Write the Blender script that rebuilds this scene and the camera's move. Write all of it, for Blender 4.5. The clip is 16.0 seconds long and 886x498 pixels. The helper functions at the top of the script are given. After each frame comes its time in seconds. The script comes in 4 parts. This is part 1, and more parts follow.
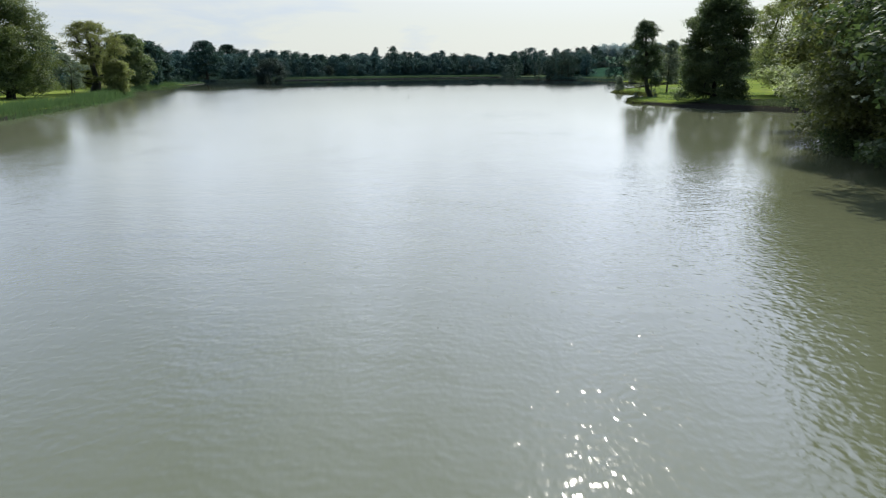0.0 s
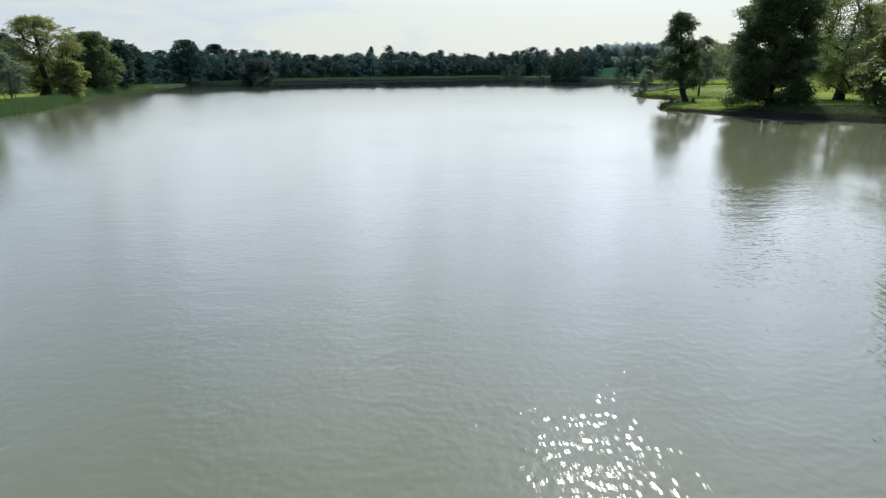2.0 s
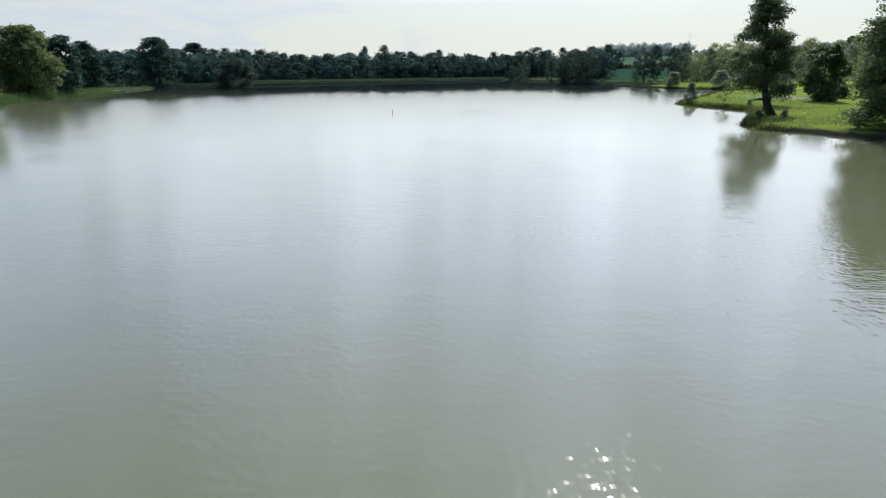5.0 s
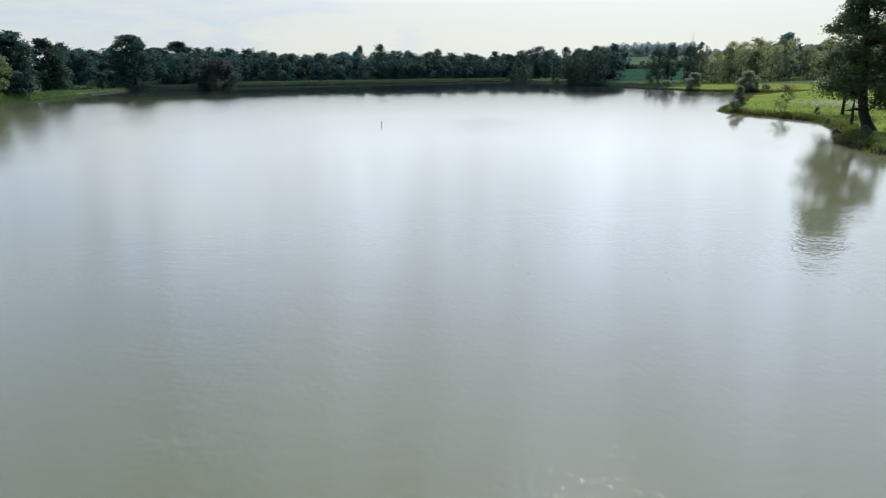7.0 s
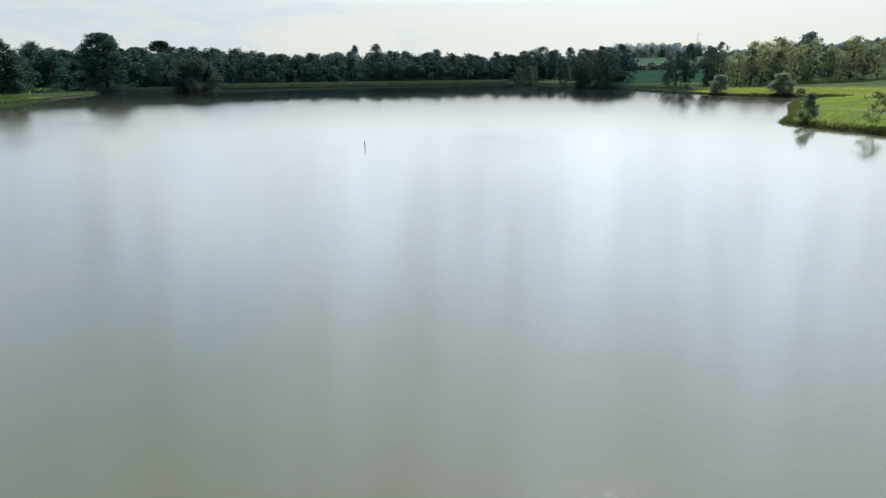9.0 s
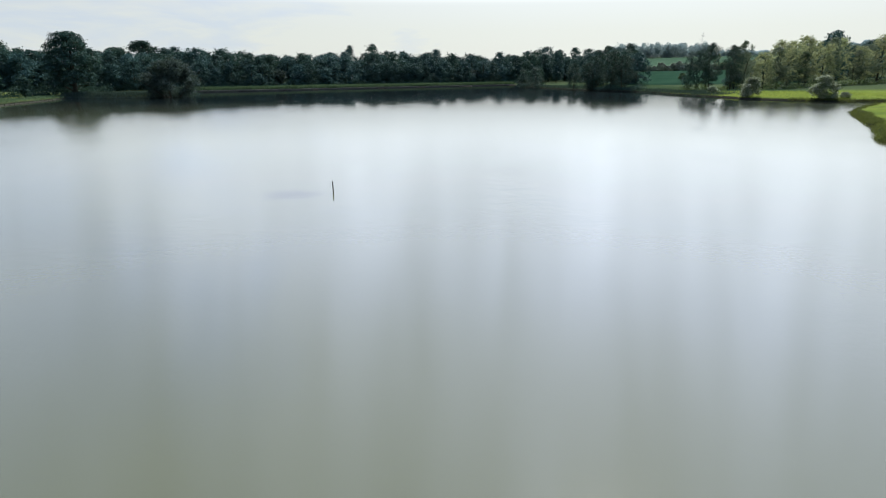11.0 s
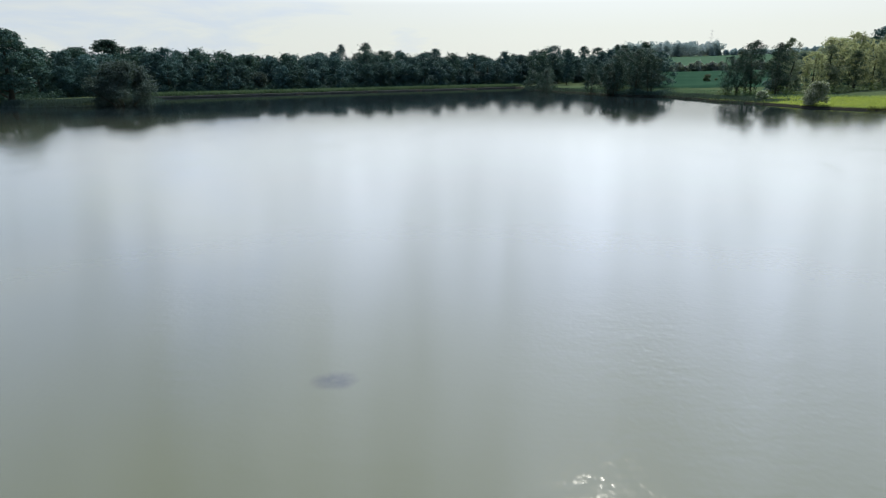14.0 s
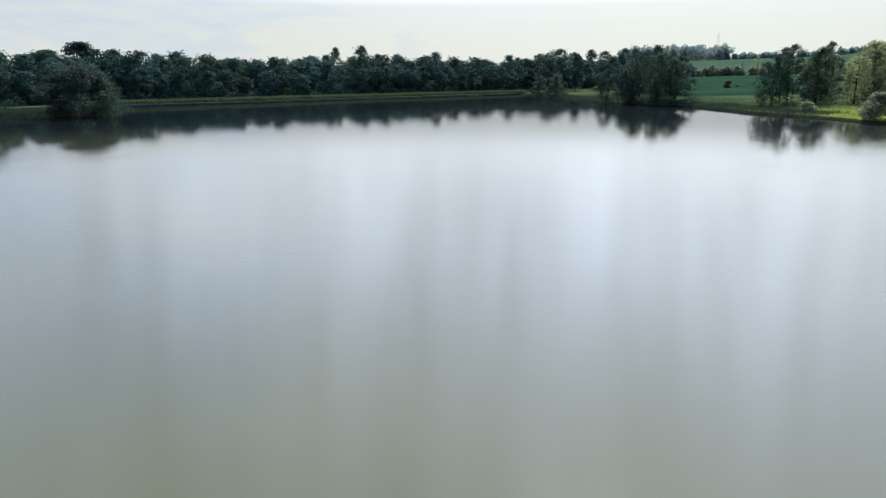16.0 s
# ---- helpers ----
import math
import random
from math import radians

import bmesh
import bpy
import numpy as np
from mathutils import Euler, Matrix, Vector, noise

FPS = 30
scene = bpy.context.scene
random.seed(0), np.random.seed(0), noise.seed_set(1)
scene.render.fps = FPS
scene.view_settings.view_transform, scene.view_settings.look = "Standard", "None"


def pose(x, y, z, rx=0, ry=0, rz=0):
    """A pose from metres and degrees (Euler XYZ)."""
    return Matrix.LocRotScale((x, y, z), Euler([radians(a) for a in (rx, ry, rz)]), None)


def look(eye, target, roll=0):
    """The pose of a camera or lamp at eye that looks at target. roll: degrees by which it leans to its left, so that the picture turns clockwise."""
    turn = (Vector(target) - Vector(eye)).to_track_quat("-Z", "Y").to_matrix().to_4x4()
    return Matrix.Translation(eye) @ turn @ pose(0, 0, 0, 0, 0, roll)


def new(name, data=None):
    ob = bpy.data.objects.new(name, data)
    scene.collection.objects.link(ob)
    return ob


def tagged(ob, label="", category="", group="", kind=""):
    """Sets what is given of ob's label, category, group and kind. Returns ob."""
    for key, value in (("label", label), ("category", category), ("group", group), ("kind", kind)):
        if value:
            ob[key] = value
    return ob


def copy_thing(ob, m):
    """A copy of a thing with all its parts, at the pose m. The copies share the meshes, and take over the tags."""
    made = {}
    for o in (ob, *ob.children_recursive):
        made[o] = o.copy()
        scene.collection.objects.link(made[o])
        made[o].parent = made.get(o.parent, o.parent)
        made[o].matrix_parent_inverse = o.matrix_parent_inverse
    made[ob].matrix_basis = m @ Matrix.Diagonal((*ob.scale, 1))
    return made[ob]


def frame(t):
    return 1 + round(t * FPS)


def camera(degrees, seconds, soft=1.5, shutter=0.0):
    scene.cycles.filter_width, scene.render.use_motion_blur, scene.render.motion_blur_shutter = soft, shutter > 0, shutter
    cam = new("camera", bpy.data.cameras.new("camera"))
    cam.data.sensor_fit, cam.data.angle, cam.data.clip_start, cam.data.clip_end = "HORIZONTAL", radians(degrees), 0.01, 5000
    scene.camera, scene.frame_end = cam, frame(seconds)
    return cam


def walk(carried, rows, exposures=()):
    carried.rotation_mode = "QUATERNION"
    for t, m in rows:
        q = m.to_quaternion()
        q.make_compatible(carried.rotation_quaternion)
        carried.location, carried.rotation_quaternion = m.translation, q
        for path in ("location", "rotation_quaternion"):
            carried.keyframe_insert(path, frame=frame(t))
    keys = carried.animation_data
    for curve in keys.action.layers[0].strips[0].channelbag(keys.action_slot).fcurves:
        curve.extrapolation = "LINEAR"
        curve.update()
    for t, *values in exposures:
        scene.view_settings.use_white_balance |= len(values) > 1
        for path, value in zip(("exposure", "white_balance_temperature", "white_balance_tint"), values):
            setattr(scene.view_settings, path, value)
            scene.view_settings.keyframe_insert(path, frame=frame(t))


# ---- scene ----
FIELD_OF_VIEW = 74.0
cam = camera(FIELD_OF_VIEW, 16.0, soft=1.1, shutter=0.35)
PATH = [
    (0.0, 0.000, 0.000, 8.000, -0.002, -17.113, -0.173),
    (0.5, -0.111, 5.761, 8.011, -0.049, -17.114, -0.233),
    (1.0, -0.220, 11.509, 8.021, -0.097, -17.117, -0.279),
    (1.5, -0.326, 17.246, 8.029, -0.132, -17.099, -0.299),
    (2.0, -0.429, 22.971, 8.037, -0.153, -17.082, -0.295),
    (2.5, -0.530, 28.688, 8.046, -0.187, -17.061, -0.291),
    (3.0, -0.628, 34.395, 8.057, -0.231, -17.035, -0.281),
    (3.5, -0.723, 40.096, 8.069, -0.270, -17.018, -0.255),
    (4.0, -0.815, 45.790, 8.085, -0.307, -16.992, -0.225),
    (6.5, -1.222, 74.207, 8.234, -0.521, -16.982, -0.224),
    (7.0, -1.292, 79.887, 8.284, -0.561, -16.979, -0.208),
    (7.5, -1.358, 85.569, 8.342, -0.575, -16.966, -0.192),
    (8.0, -1.420, 91.253, 8.410, -0.618, -16.954, -0.178),
    (8.5, -1.477, 96.941, 8.487, -0.647, -16.931, -0.165),
    (9.0, -1.530, 102.634, 8.576, -0.701, -16.905, -0.151),
    (11.5, -1.722, 131.209, 9.208, -0.786, -16.847, -0.220),
    (12.0, -1.744, 136.954, 9.378, -0.794, -16.877, -0.254),
    (12.5, -1.762, 142.712, 9.564, -0.794, -16.894, -0.289),
    (13.0, -1.773, 148.483, 9.767, -0.796, -16.929, -0.321),
    (13.5, -1.779, 154.269, 9.988, -0.804, -16.948, -0.340),
    (14.0, -1.779, 160.071, 10.228, -0.815, -16.919, -0.341),
    (14.5, -1.773, 165.889, 10.487, -0.826, -16.860, -0.324),
    (15.0, -1.761, 171.726, 10.767, -0.829, -16.782, -0.286),
    (15.5, -1.742, 177.582, 11.067, -0.826, -16.721, -0.243),
    (16.0, -1.717, 183.458, 11.390, -0.847, -16.678, -0.217),
]
walk(cam, [(t, pose(x, y, z, 90 + pitch, 0, yaw) @ pose(0, 0, 0, 0, 0, roll)) for t, x, y, z, yaw, pitch, roll in PATH])

# ---- world and sun ----
SUN_UP, SUN_RIGHT = 51.0, 21.0
GLOW = 1.6
world = bpy.data.worlds.new("sky")
scene.world = world
world.use_nodes = True
wn, wl = world.node_tree.nodes, world.node_tree.links
wn.clear()


def wnode(kind, **values):
    n = wn.new(kind)
    for k, v in values.items():
        n.inputs[k].default_value = v
    return n


w_out = wn.new("ShaderNodeOutputWorld")
w_bg = wn.new("ShaderNodeBackground")
w_bg.inputs["Strength"].default_value = 1.0
w_sky = wn.new("ShaderNodeTexSky")
w_sky.sky_type = "NISHITA"
w_sky.sun_disc = False
w_sky.sun_elevation, w_sky.sun_rotation = radians(SUN_UP), radians(SUN_RIGHT)
w_gain = wn.new("ShaderNodeVectorMath")
w_gain.operation = "SCALE"
w_gain.inputs["Scale"].default_value = 0.10
wl.new(w_sky.outputs[0], w_gain.inputs[0])
# high thin cloud: noise laid out on a flat layer above the lake
w_co = wn.new("ShaderNodeTexCoord")
w_sep = wn.new("ShaderNodeSeparateXYZ")
wl.new(w_co.outputs["Generated"], w_sep.inputs[0])
w_up = wn.new("ShaderNodeMath")
w_up.operation = "ADD"
w_up.inputs[1].default_value = 0.22
w_abs = wn.new("ShaderNodeMath")
w_abs.operation = "ABSOLUTE"
wl.new(w_sep.outputs["Z"], w_abs.inputs[0])
wl.new(w_abs.outputs[0], w_up.inputs[0])
w_dx, w_dy = wn.new("ShaderNodeMath"), wn.new("ShaderNodeMath")
for node_, axis_ in ((w_dx, "X"), (w_dy, "Y")):
    node_.operation = "DIVIDE"
    wl.new(w_sep.outputs[axis_], node_.inputs[0])
    wl.new(w_up.outputs[0], node_.inputs[1])
w_com = wn.new("ShaderNodeCombineXYZ")
wl.new(w_dx.outputs[0], w_com.inputs[0])
wl.new(w_dy.outputs[0], w_com.inputs[1])
w_noise = wnode("ShaderNodeTexNoise", Scale=1.45, Detail=5.0, Roughness=0.55, Distortion=0.4)
wl.new(w_com.outputs[0], w_noise.inputs["Vector"])
w_ramp = wn.new("ShaderNodeValToRGB")
w_ramp.color_ramp.elements[0].position, w_ramp.color_ramp.elements[0].color = 0.43, (0.500, 0.562, 0.622, 1)
w_ramp.color_ramp.elements[1].position, w_ramp.color_ramp.elements[1].color = 0.60, (0.588, 0.620, 0.592, 1)
# broken grey cloud in the west, an even veil in the east
w_veil = wn.new("ShaderNodeMath")
w_veil.operation, w_veil.use_clamp = "MULTIPLY_ADD", True
w_veil.inputs[1].default_value, w_veil.inputs[2].default_value = 2.2, 0.85
wl.new(w_sep.outputs["X"], w_veil.inputs[0])
w_veiled = wn.new("ShaderNodeMath")
w_veiled.operation = "MULTIPLY_ADD"
w_veiled.inputs[1].default_value = 0.3
wl.new(w_veil.outputs[0], w_veiled.inputs[0])
wl.new(w_noise.outputs["Fac"], w_veiled.inputs[2])
wl.new(w_veiled.outputs[0], w_ramp.inputs[0])
w_mix = wn.new("ShaderNodeMix")
w_mix.data_type = "RGBA"
w_mix.inputs[0].default_value = 0.92
wl.new(w_gain.outputs[0], w_mix.inputs[6])
wl.new(w_ramp.outputs[0], w_mix.inputs[7])


def wmath(op, a, b=0.0):
    n = wn.new("ShaderNodeMath")
    n.operation = op
    for sock, v in zip(n.inputs, (a, b)):
        if isinstance(v, (int, float)):
            sock.default_value = v
        else:
            wl.new(v, sock)
    return n.outputs[0]


# thin high cloud: brightest at middle height and round the sun, darker overhead
w_dot = wn.new("ShaderNodeVectorMath")
w_dot.operation = "DOT_PRODUCT"
_a, _b = radians(SUN_RIGHT), radians(SUN_UP)
w_dot.inputs[1].default_value = (math.sin(_a) * math.cos(_b), math.cos(_a) * math.cos(_b), math.sin(_b))
wl.new(w_co.outputs["Generated"], w_dot.inputs[0])
w_lift = wn.new("ShaderNodeValToRGB")
for k, (at_, v_) in enumerate(((0.0, 0.385), (0.10, 0.380), (0.175, 0.85), (0.36, 1.0), (0.62, 0.74), (1.0, 0.20))):
    e_ = w_lift.color_ramp.elements[k] if k < 2 else w_lift.color_ramp.elements.new(at_)
    e_.position, e_.color = at_, (v_, v_, v_, 1)
wl.new(w_abs.outputs[0], w_lift.inputs[0])
w_zen = wmath("MULTIPLY", w_lift.outputs[0], 4.65)
# streaks of cirrus that run north, above the even band at the horizon
w_bear = wn.new("ShaderNodeCombineXYZ")
w_ahead = wmath("ADD", wmath("ABSOLUTE", w_sep.outputs["Y"]), wmath("MULTIPLY", w_abs.outputs[0], 0.3))
wl.new(wmath("MULTIPLY", wmath("DIVIDE", w_sep.outputs["X"], wmath("ADD", w_ahead, 0.05)), 6.5), w_bear.inputs[0])
wl.new(w_abs.outputs[0], w_bear.inputs[1])
w_cirrus = wnode("ShaderNodeTexNoise", Scale=1.0, Detail=3.0, Roughness=0.55, Distortion=0.2)
wl.new(w_bear.outputs[0], w_cirrus.inputs["Vector"])
w_above = wmath("MINIMUM", wmath("MAXIMUM", wmath("MULTIPLY", wmath("SUBTRACT", w_abs.outputs[0], 0.12), 6.0), 0.0), 1.0)
w_streak = wmath("MULTIPLY", wmath("MULTIPLY", wmath("SUBTRACT", w_cirrus.outputs["Fac"], 0.5), 1.35), w_above)
w_zen = wmath("MULTIPLY", w_zen, wmath("ADD", w_streak, 1.02))
w_glow = wmath("ADD", wmath("MULTIPLY", wmath("POWER", wmath("MAXIMUM", w_dot.outputs["Value"], 0.0), 7.0), GLOW), 1.0)
w_lum = wn.new("ShaderNodeVectorMath")
w_lum.operation = "SCALE"
# bluer overhead, where the cloud thins
w_cool = wn.new("ShaderNodeMix")
w_cool.data_type, w_cool.blend_type = "RGBA", "MULTIPLY"
w_cool.inputs[7].default_value = (0.925, 0.985, 1.37, 1)
wl.new(wmath("MINIMUM", wmath("MAXIMUM", wmath("MULTIPLY", wmath("SUBTRACT", w_abs.outputs[0], 0.06), 2.7), 0.0), 1.0), w_cool.inputs[0])
wl.new(w_mix.outputs[2], w_cool.inputs[6])
# the cloud breaks up in the south, away from the sun: deeper and bluer there
w_south = wn.new("ShaderNodeMix")
w_south.data_type, w_south.blend_type = "RGBA", "MULTIPLY"
w_south.inputs[7].default_value = (0.26, 0.36, 0.47, 1)
wl.new(wmath("MINIMUM", wmath("MAXIMUM", wmath("MULTIPLY", wmath("SUBTRACT", 0.12, w_sep.outputs["Y"]), 2.2), 0.0), 1.0), w_south.inputs[0])
wl.new(w_cool.outputs[2], w_south.inputs[6])
wl.new(w_south.outputs[2], w_lum.inputs[0])
w_half = wmath("ADD", wmath("MULTIPLY", wmath("POWER", wmath("ADD", wmath("MULTIPLY", w_dot.outputs["Value"], 0.5), 0.5), 1.5), 0.96), 0.04)
# near the horizon the cloud evens out
w_low = wmath("SUBTRACT", 1.0, wmath("MINIMUM", wmath("MULTIPLY", wmath("MAXIMUM", wmath("SUBTRACT", w_abs.outputs[0], 0.06), 0.0), 7.0), 1.0))
w_even = wmath("SUBTRACT", wmath("ADD", wmath("MULTIPLY", w_half, 0.04), 0.665), w_half)
w_half = wmath("ADD", w_half, wmath("MULTIPLY", w_even, w_low))
wl.new(wmath("MULTIPLY", wmath("MULTIPLY", w_zen, w_glow), w_half), w_lum.inputs["Scale"])
wl.new(w_lum.outputs[0], w_bg.inputs["Color"])
wl.new(w_bg.outputs[0], w_out.inputs[0])

sun_data = bpy.data.lights.new("sun", "SUN")
sun_data.energy, sun_data.angle, sun_data.color = 7.6, radians(0.6), (1.0, 0.95, 0.86)
sun = new("sun", sun_data)
_a, _b = radians(SUN_RIGHT), radians(SUN_UP)
sun_dir = Vector((math.sin(_a) * math.cos(_b), math.cos(_a) * math.cos(_b), math.sin(_b)))
sun.matrix_world = look(sun_dir * 400, (0, 0, 0))


# ---- materials ----
class Graph:
    """A node material under construction."""

    def __init__(self, name):
        self.m = bpy.data.materials.new(name)
        self.m.use_nodes = True
        self.n, self.l = self.m.node_tree.nodes, self.m.node_tree.links
        self.n.clear()
        self.out = self.n.new("ShaderNodeOutputMaterial")

    def node(self, kind, links=(), **values):
        n = self.n.new(kind)
        for k, v in values.items():
            n.inputs[k.replace("_", " ")].default_value = v
        for key, sock in dict(links).items():
            self.l.new(sock, n.inputs[key])
        return n

    def ramp(self, fac, stops):
        r = self.n.new("ShaderNodeValToRGB")
        while len(r.color_ramp.elements) < len(stops):
            r.color_ramp.elements.new(0.5)
        for e, (p, c) in zip(r.color_ramp.elements, stops):
            e.position, e.color = p, (*c, 1)
        self.l.new(fac, r.inputs[0])
        return r.outputs[0]

    def mix(self, fac, a, b, blend="MIX"):
        m = self.n.new("ShaderNodeMix")
        m.data_type, m.blend_type = "RGBA", blend
        for sock, v in ((m.inputs[0], fac), (m.inputs[6], a), (m.inputs[7], b)):
            if isinstance(v, (int, float)):
                sock.default_value = v
            elif isinstance(v, tuple):
                sock.default_value = (*v, 1)
            else:
                self.l.new(v, sock)
        return m.outputs[2]

    def math(self, op, a, b=0.0, clamp=False):
        m = self.n.new("ShaderNodeMath")
        m.operation, m.use_clamp = op, clamp
        for sock, v in ((m.inputs[0], a), (m.inputs[1], b)):
            if isinstance(v, (int, float)):
                sock.default_value = v
            else:
                self.l.new(v, sock)
        return m.outputs[0]

    def where(self, scale=(1, 1, 1), offset=(0, 0, 0), space="Object"):
        co = self.n.new("ShaderNodeTexCoord")
        mp = self.n.new("ShaderNodeMapping")
        mp.inputs["Scale"].default_value, mp.inputs["Location"].default_value = scale, offset
        self.l.new(co.outputs[space], mp.inputs[0])
        return mp.outputs[0]

    def noise(self, vec, scale, detail=4.0, rough=0.55, distortion=0.0):
        n = self.n.new("ShaderNodeTexNoise")
        n.inputs["Scale"].default_value, n.inputs["Detail"].default_value = scale, detail
        n.inputs["Roughness"].default_value, n.inputs["Distortion"].default_value = rough, distortion
        self.l.new(vec, n.inputs["Vector"])
        return n.outputs["Fac"]

    def bump(self, height, strength, distance, normal=None):
        b = self.n.new("ShaderNodeBump")
        b.inputs["Distance"].default_value = distance
        if isinstance(strength, (int, float)):
            b.inputs["Strength"].default_value = strength
        else:
            self.l.new(strength, b.inputs["Strength"])
        self.l.new(height, b.inputs["Height"])
        if normal:
            self.l.new(normal, b.inputs["Normal"])
        return b.outputs[0]

    def done(self, color, rough=0.8, normal=None, spec=0.3, ior=1.45):
        p = self.n.new("ShaderNodeBsdfPrincipled")
        for sock, v in ((p.inputs["Base Color"], color), (p.inputs["Roughness"], rough)):
            if isinstance(v, tuple):
                sock.default_value = (*v, 1)
            elif isinstance(v, (int, float)):
                sock.default_value = v
            else:
                self.l.new(v, sock)
        p.inputs["Specular IOR Level"].default_value, p.inputs["IOR"].default_value = spec, ior
        if normal:
            self.l.new(normal, p.inputs["Normal"])
        self.l.new(p.outputs[0], self.out.inputs[0])
        return self.m


def leaf_material(name, dark, mid, light, through_=0.35, tint=None, wash=0.5, top=0.95, mid_at=0.5, shine=0.04):
    """Foliage: every spray of leaves has its own shade, every tree its own hue; light passes through."""
    g = Graph(name)
    geo, info = g.n.new("ShaderNodeNewGeometry"), g.n.new("ShaderNodeObjectInfo")
    col = g.ramp(geo.outputs["Random Per Island"], [(0.0, dark), (mid_at, mid), (top, light)])
    big = g.noise(g.where(), 0.35, 2.0)
    col = g.mix(g.math("MULTIPLY", big, wash), col, light)
    hsv = g.n.new("ShaderNodeHueSaturation")
    g.l.new(col, hsv.inputs["Color"])
    g.l.new(g.math("ADD", g.math("MULTIPLY", info.outputs["Random"], 0.028), 0.487), hsv.inputs["Hue"])
    g.l.new(g.math("ADD", g.math("MULTIPLY", info.outputs["Random"], 0.5), 0.75), hsv.inputs["Value"])
    p = g.n.new("ShaderNodeBsdfPrincipled")
    p.inputs["Roughness"].default_value, p.inputs["Specular IOR Level"].default_value = 0.62, shine
    tr = g.n.new("ShaderNodeBsdfTranslucent")
    ms = g.n.new("ShaderNodeMixShader")
    ms.inputs[0].default_value = through_
    g.l.new(hsv.outputs[0], p.inputs["Base Color"])
    warm = g.mix(0.5, hsv.outputs[0], tint or (0.27, 0.33, 0.06))
    g.l.new(warm, tr.inputs["Color"])
    g.l.new(p.outputs[0], ms.inputs[1])
    g.l.new(tr.outputs[0], ms.inputs[2])
    g.l.new(ms.outputs[0], g.out.inputs[0])
    return g.m


def bark_material(name, a, b):
    g = Graph(name)
    v = g.where((6, 6, 0.9))
    n1, n2 = g.noise(v, 1.6, 6.0), g.noise(g.where(), 0.5, 3.0)
    col = g.mix(g.math("MULTIPLY", n2, 0.6), g.ramp(n1, [(0.35, a), (0.65, b)]), (0.05, 0.06, 0.03))
    return g.done(col, 0.9, g.bump(n1, 0.8, 0.06), 0.15)


LEAF_MID = leaf_material("leaves_mid_green", (0.014, 0.032, 0.011), (0.032, 0.062, 0.020), (0.085, 0.128, 0.040), 0.24, wash=0.3, shine=0.25)
# bluish dark green: some distance haze and western cloud shade painted in
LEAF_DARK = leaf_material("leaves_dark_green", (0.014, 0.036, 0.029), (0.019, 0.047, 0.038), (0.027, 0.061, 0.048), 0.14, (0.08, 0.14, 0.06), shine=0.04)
LEAF_FRESH = leaf_material("leaves_fresh_green", (0.022, 0.038, 0.010), (0.050, 0.074, 0.021), (0.125, 0.150, 0.055), 0.32, wash=0.35, shine=0.25)
LEAF_YELLOW = leaf_material("leaves_yellow_green", (0.068, 0.086, 0.026), (0.115, 0.138, 0.046), (0.205, 0.220, 0.090), 0.46, shine=0.15)
LEAF_PALE = leaf_material("leaves_pale_new", (0.024, 0.034, 0.010), (0.092, 0.114, 0.042), (0.300, 0.325, 0.165), 0.42, (0.33, 0.42, 0.11), wash=0.25, shine=0.25)
LEAF_DEEP = leaf_material("leaves_deep_green", (0.014, 0.029, 0.013), (0.040, 0.068, 0.027), (0.140, 0.175, 0.075), 0.30, (0.19, 0.28, 0.07), 0.35, 1.0, 0.55, shine=0.10)
LEAF_WILLOW = leaf_material("leaves_dull_willow", (0.013, 0.026, 0.023), (0.021, 0.040, 0.035), (0.036, 0.060, 0.051), 0.15, (0.10, 0.14, 0.06))
# pale blue-grey: distance haze is put into the leaf colour
LEAF_FAR_HAZE = leaf_material("leaves_far_haze", (0.190, 0.275, 0.285), (0.245, 0.340, 0.340), (0.310, 0.410, 0.385), 0.42, (0.14, 0.18, 0.16))
LEAF_GOLD = leaf_material("leaves_golden_edge", (0.095, 0.118, 0.056), (0.160, 0.186, 0.090), (0.275, 0.300, 0.155), 0.48, (0.30, 0.34, 0.14))
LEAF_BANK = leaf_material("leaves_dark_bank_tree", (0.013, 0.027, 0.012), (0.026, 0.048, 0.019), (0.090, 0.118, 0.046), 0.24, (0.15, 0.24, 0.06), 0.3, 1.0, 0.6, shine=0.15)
LEAF_GREY = leaf_material("leaves_grey_green", (0.034, 0.054, 0.036), (0.060, 0.086, 0.058), (0.112, 0.138, 0.094), 0.32, (0.20, 0.26, 0.12))
LEAF_BLOSSOM = leaf_material("leaves_and_blossom", (0.030, 0.062, 0.020), (0.060, 0.105, 0.042), (0.54, 0.58, 0.46), 0.30, (0.27, 0.32, 0.14), 0.05, 0.82, 0.58)
LEAF_HEDGE = leaf_material("hedge_leaves_and_blossom", (0.035, 0.058, 0.040), (0.075, 0.095, 0.075), (0.46, 0.52, 0.45), 0.25, (0.2, 0.24, 0.12), 0.05, 0.92, 0.66)
# teal pull stands for haze over the woods, painted into the leaves
LEAF_WOOD_HAZE = leaf_material("leaves_wood_haze", (0.024, 0.059, 0.056), (0.029, 0.069, 0.064), (0.036, 0.081, 0.072), 0.14, (0.06, 0.10, 0.05))
LEAF_DAM = leaf_material("dam_grass", (0.030, 0.058, 0.034), (0.046, 0.080, 0.044), (0.080, 0.115, 0.062), 0.25, (0.12, 0.20, 0.08))
LEAF_REED = leaf_material("reed_leaves", (0.030, 0.060, 0.025), (0.048, 0.086, 0.035), (0.076, 0.116, 0.050), 0.28, (0.12, 0.24, 0.06))
LEAF_GRASS = leaf_material("grass_tufts", (0.082, 0.126, 0.015), (0.120, 0.172, 0.024), (0.185, 0.220, 0.052), 0.45)
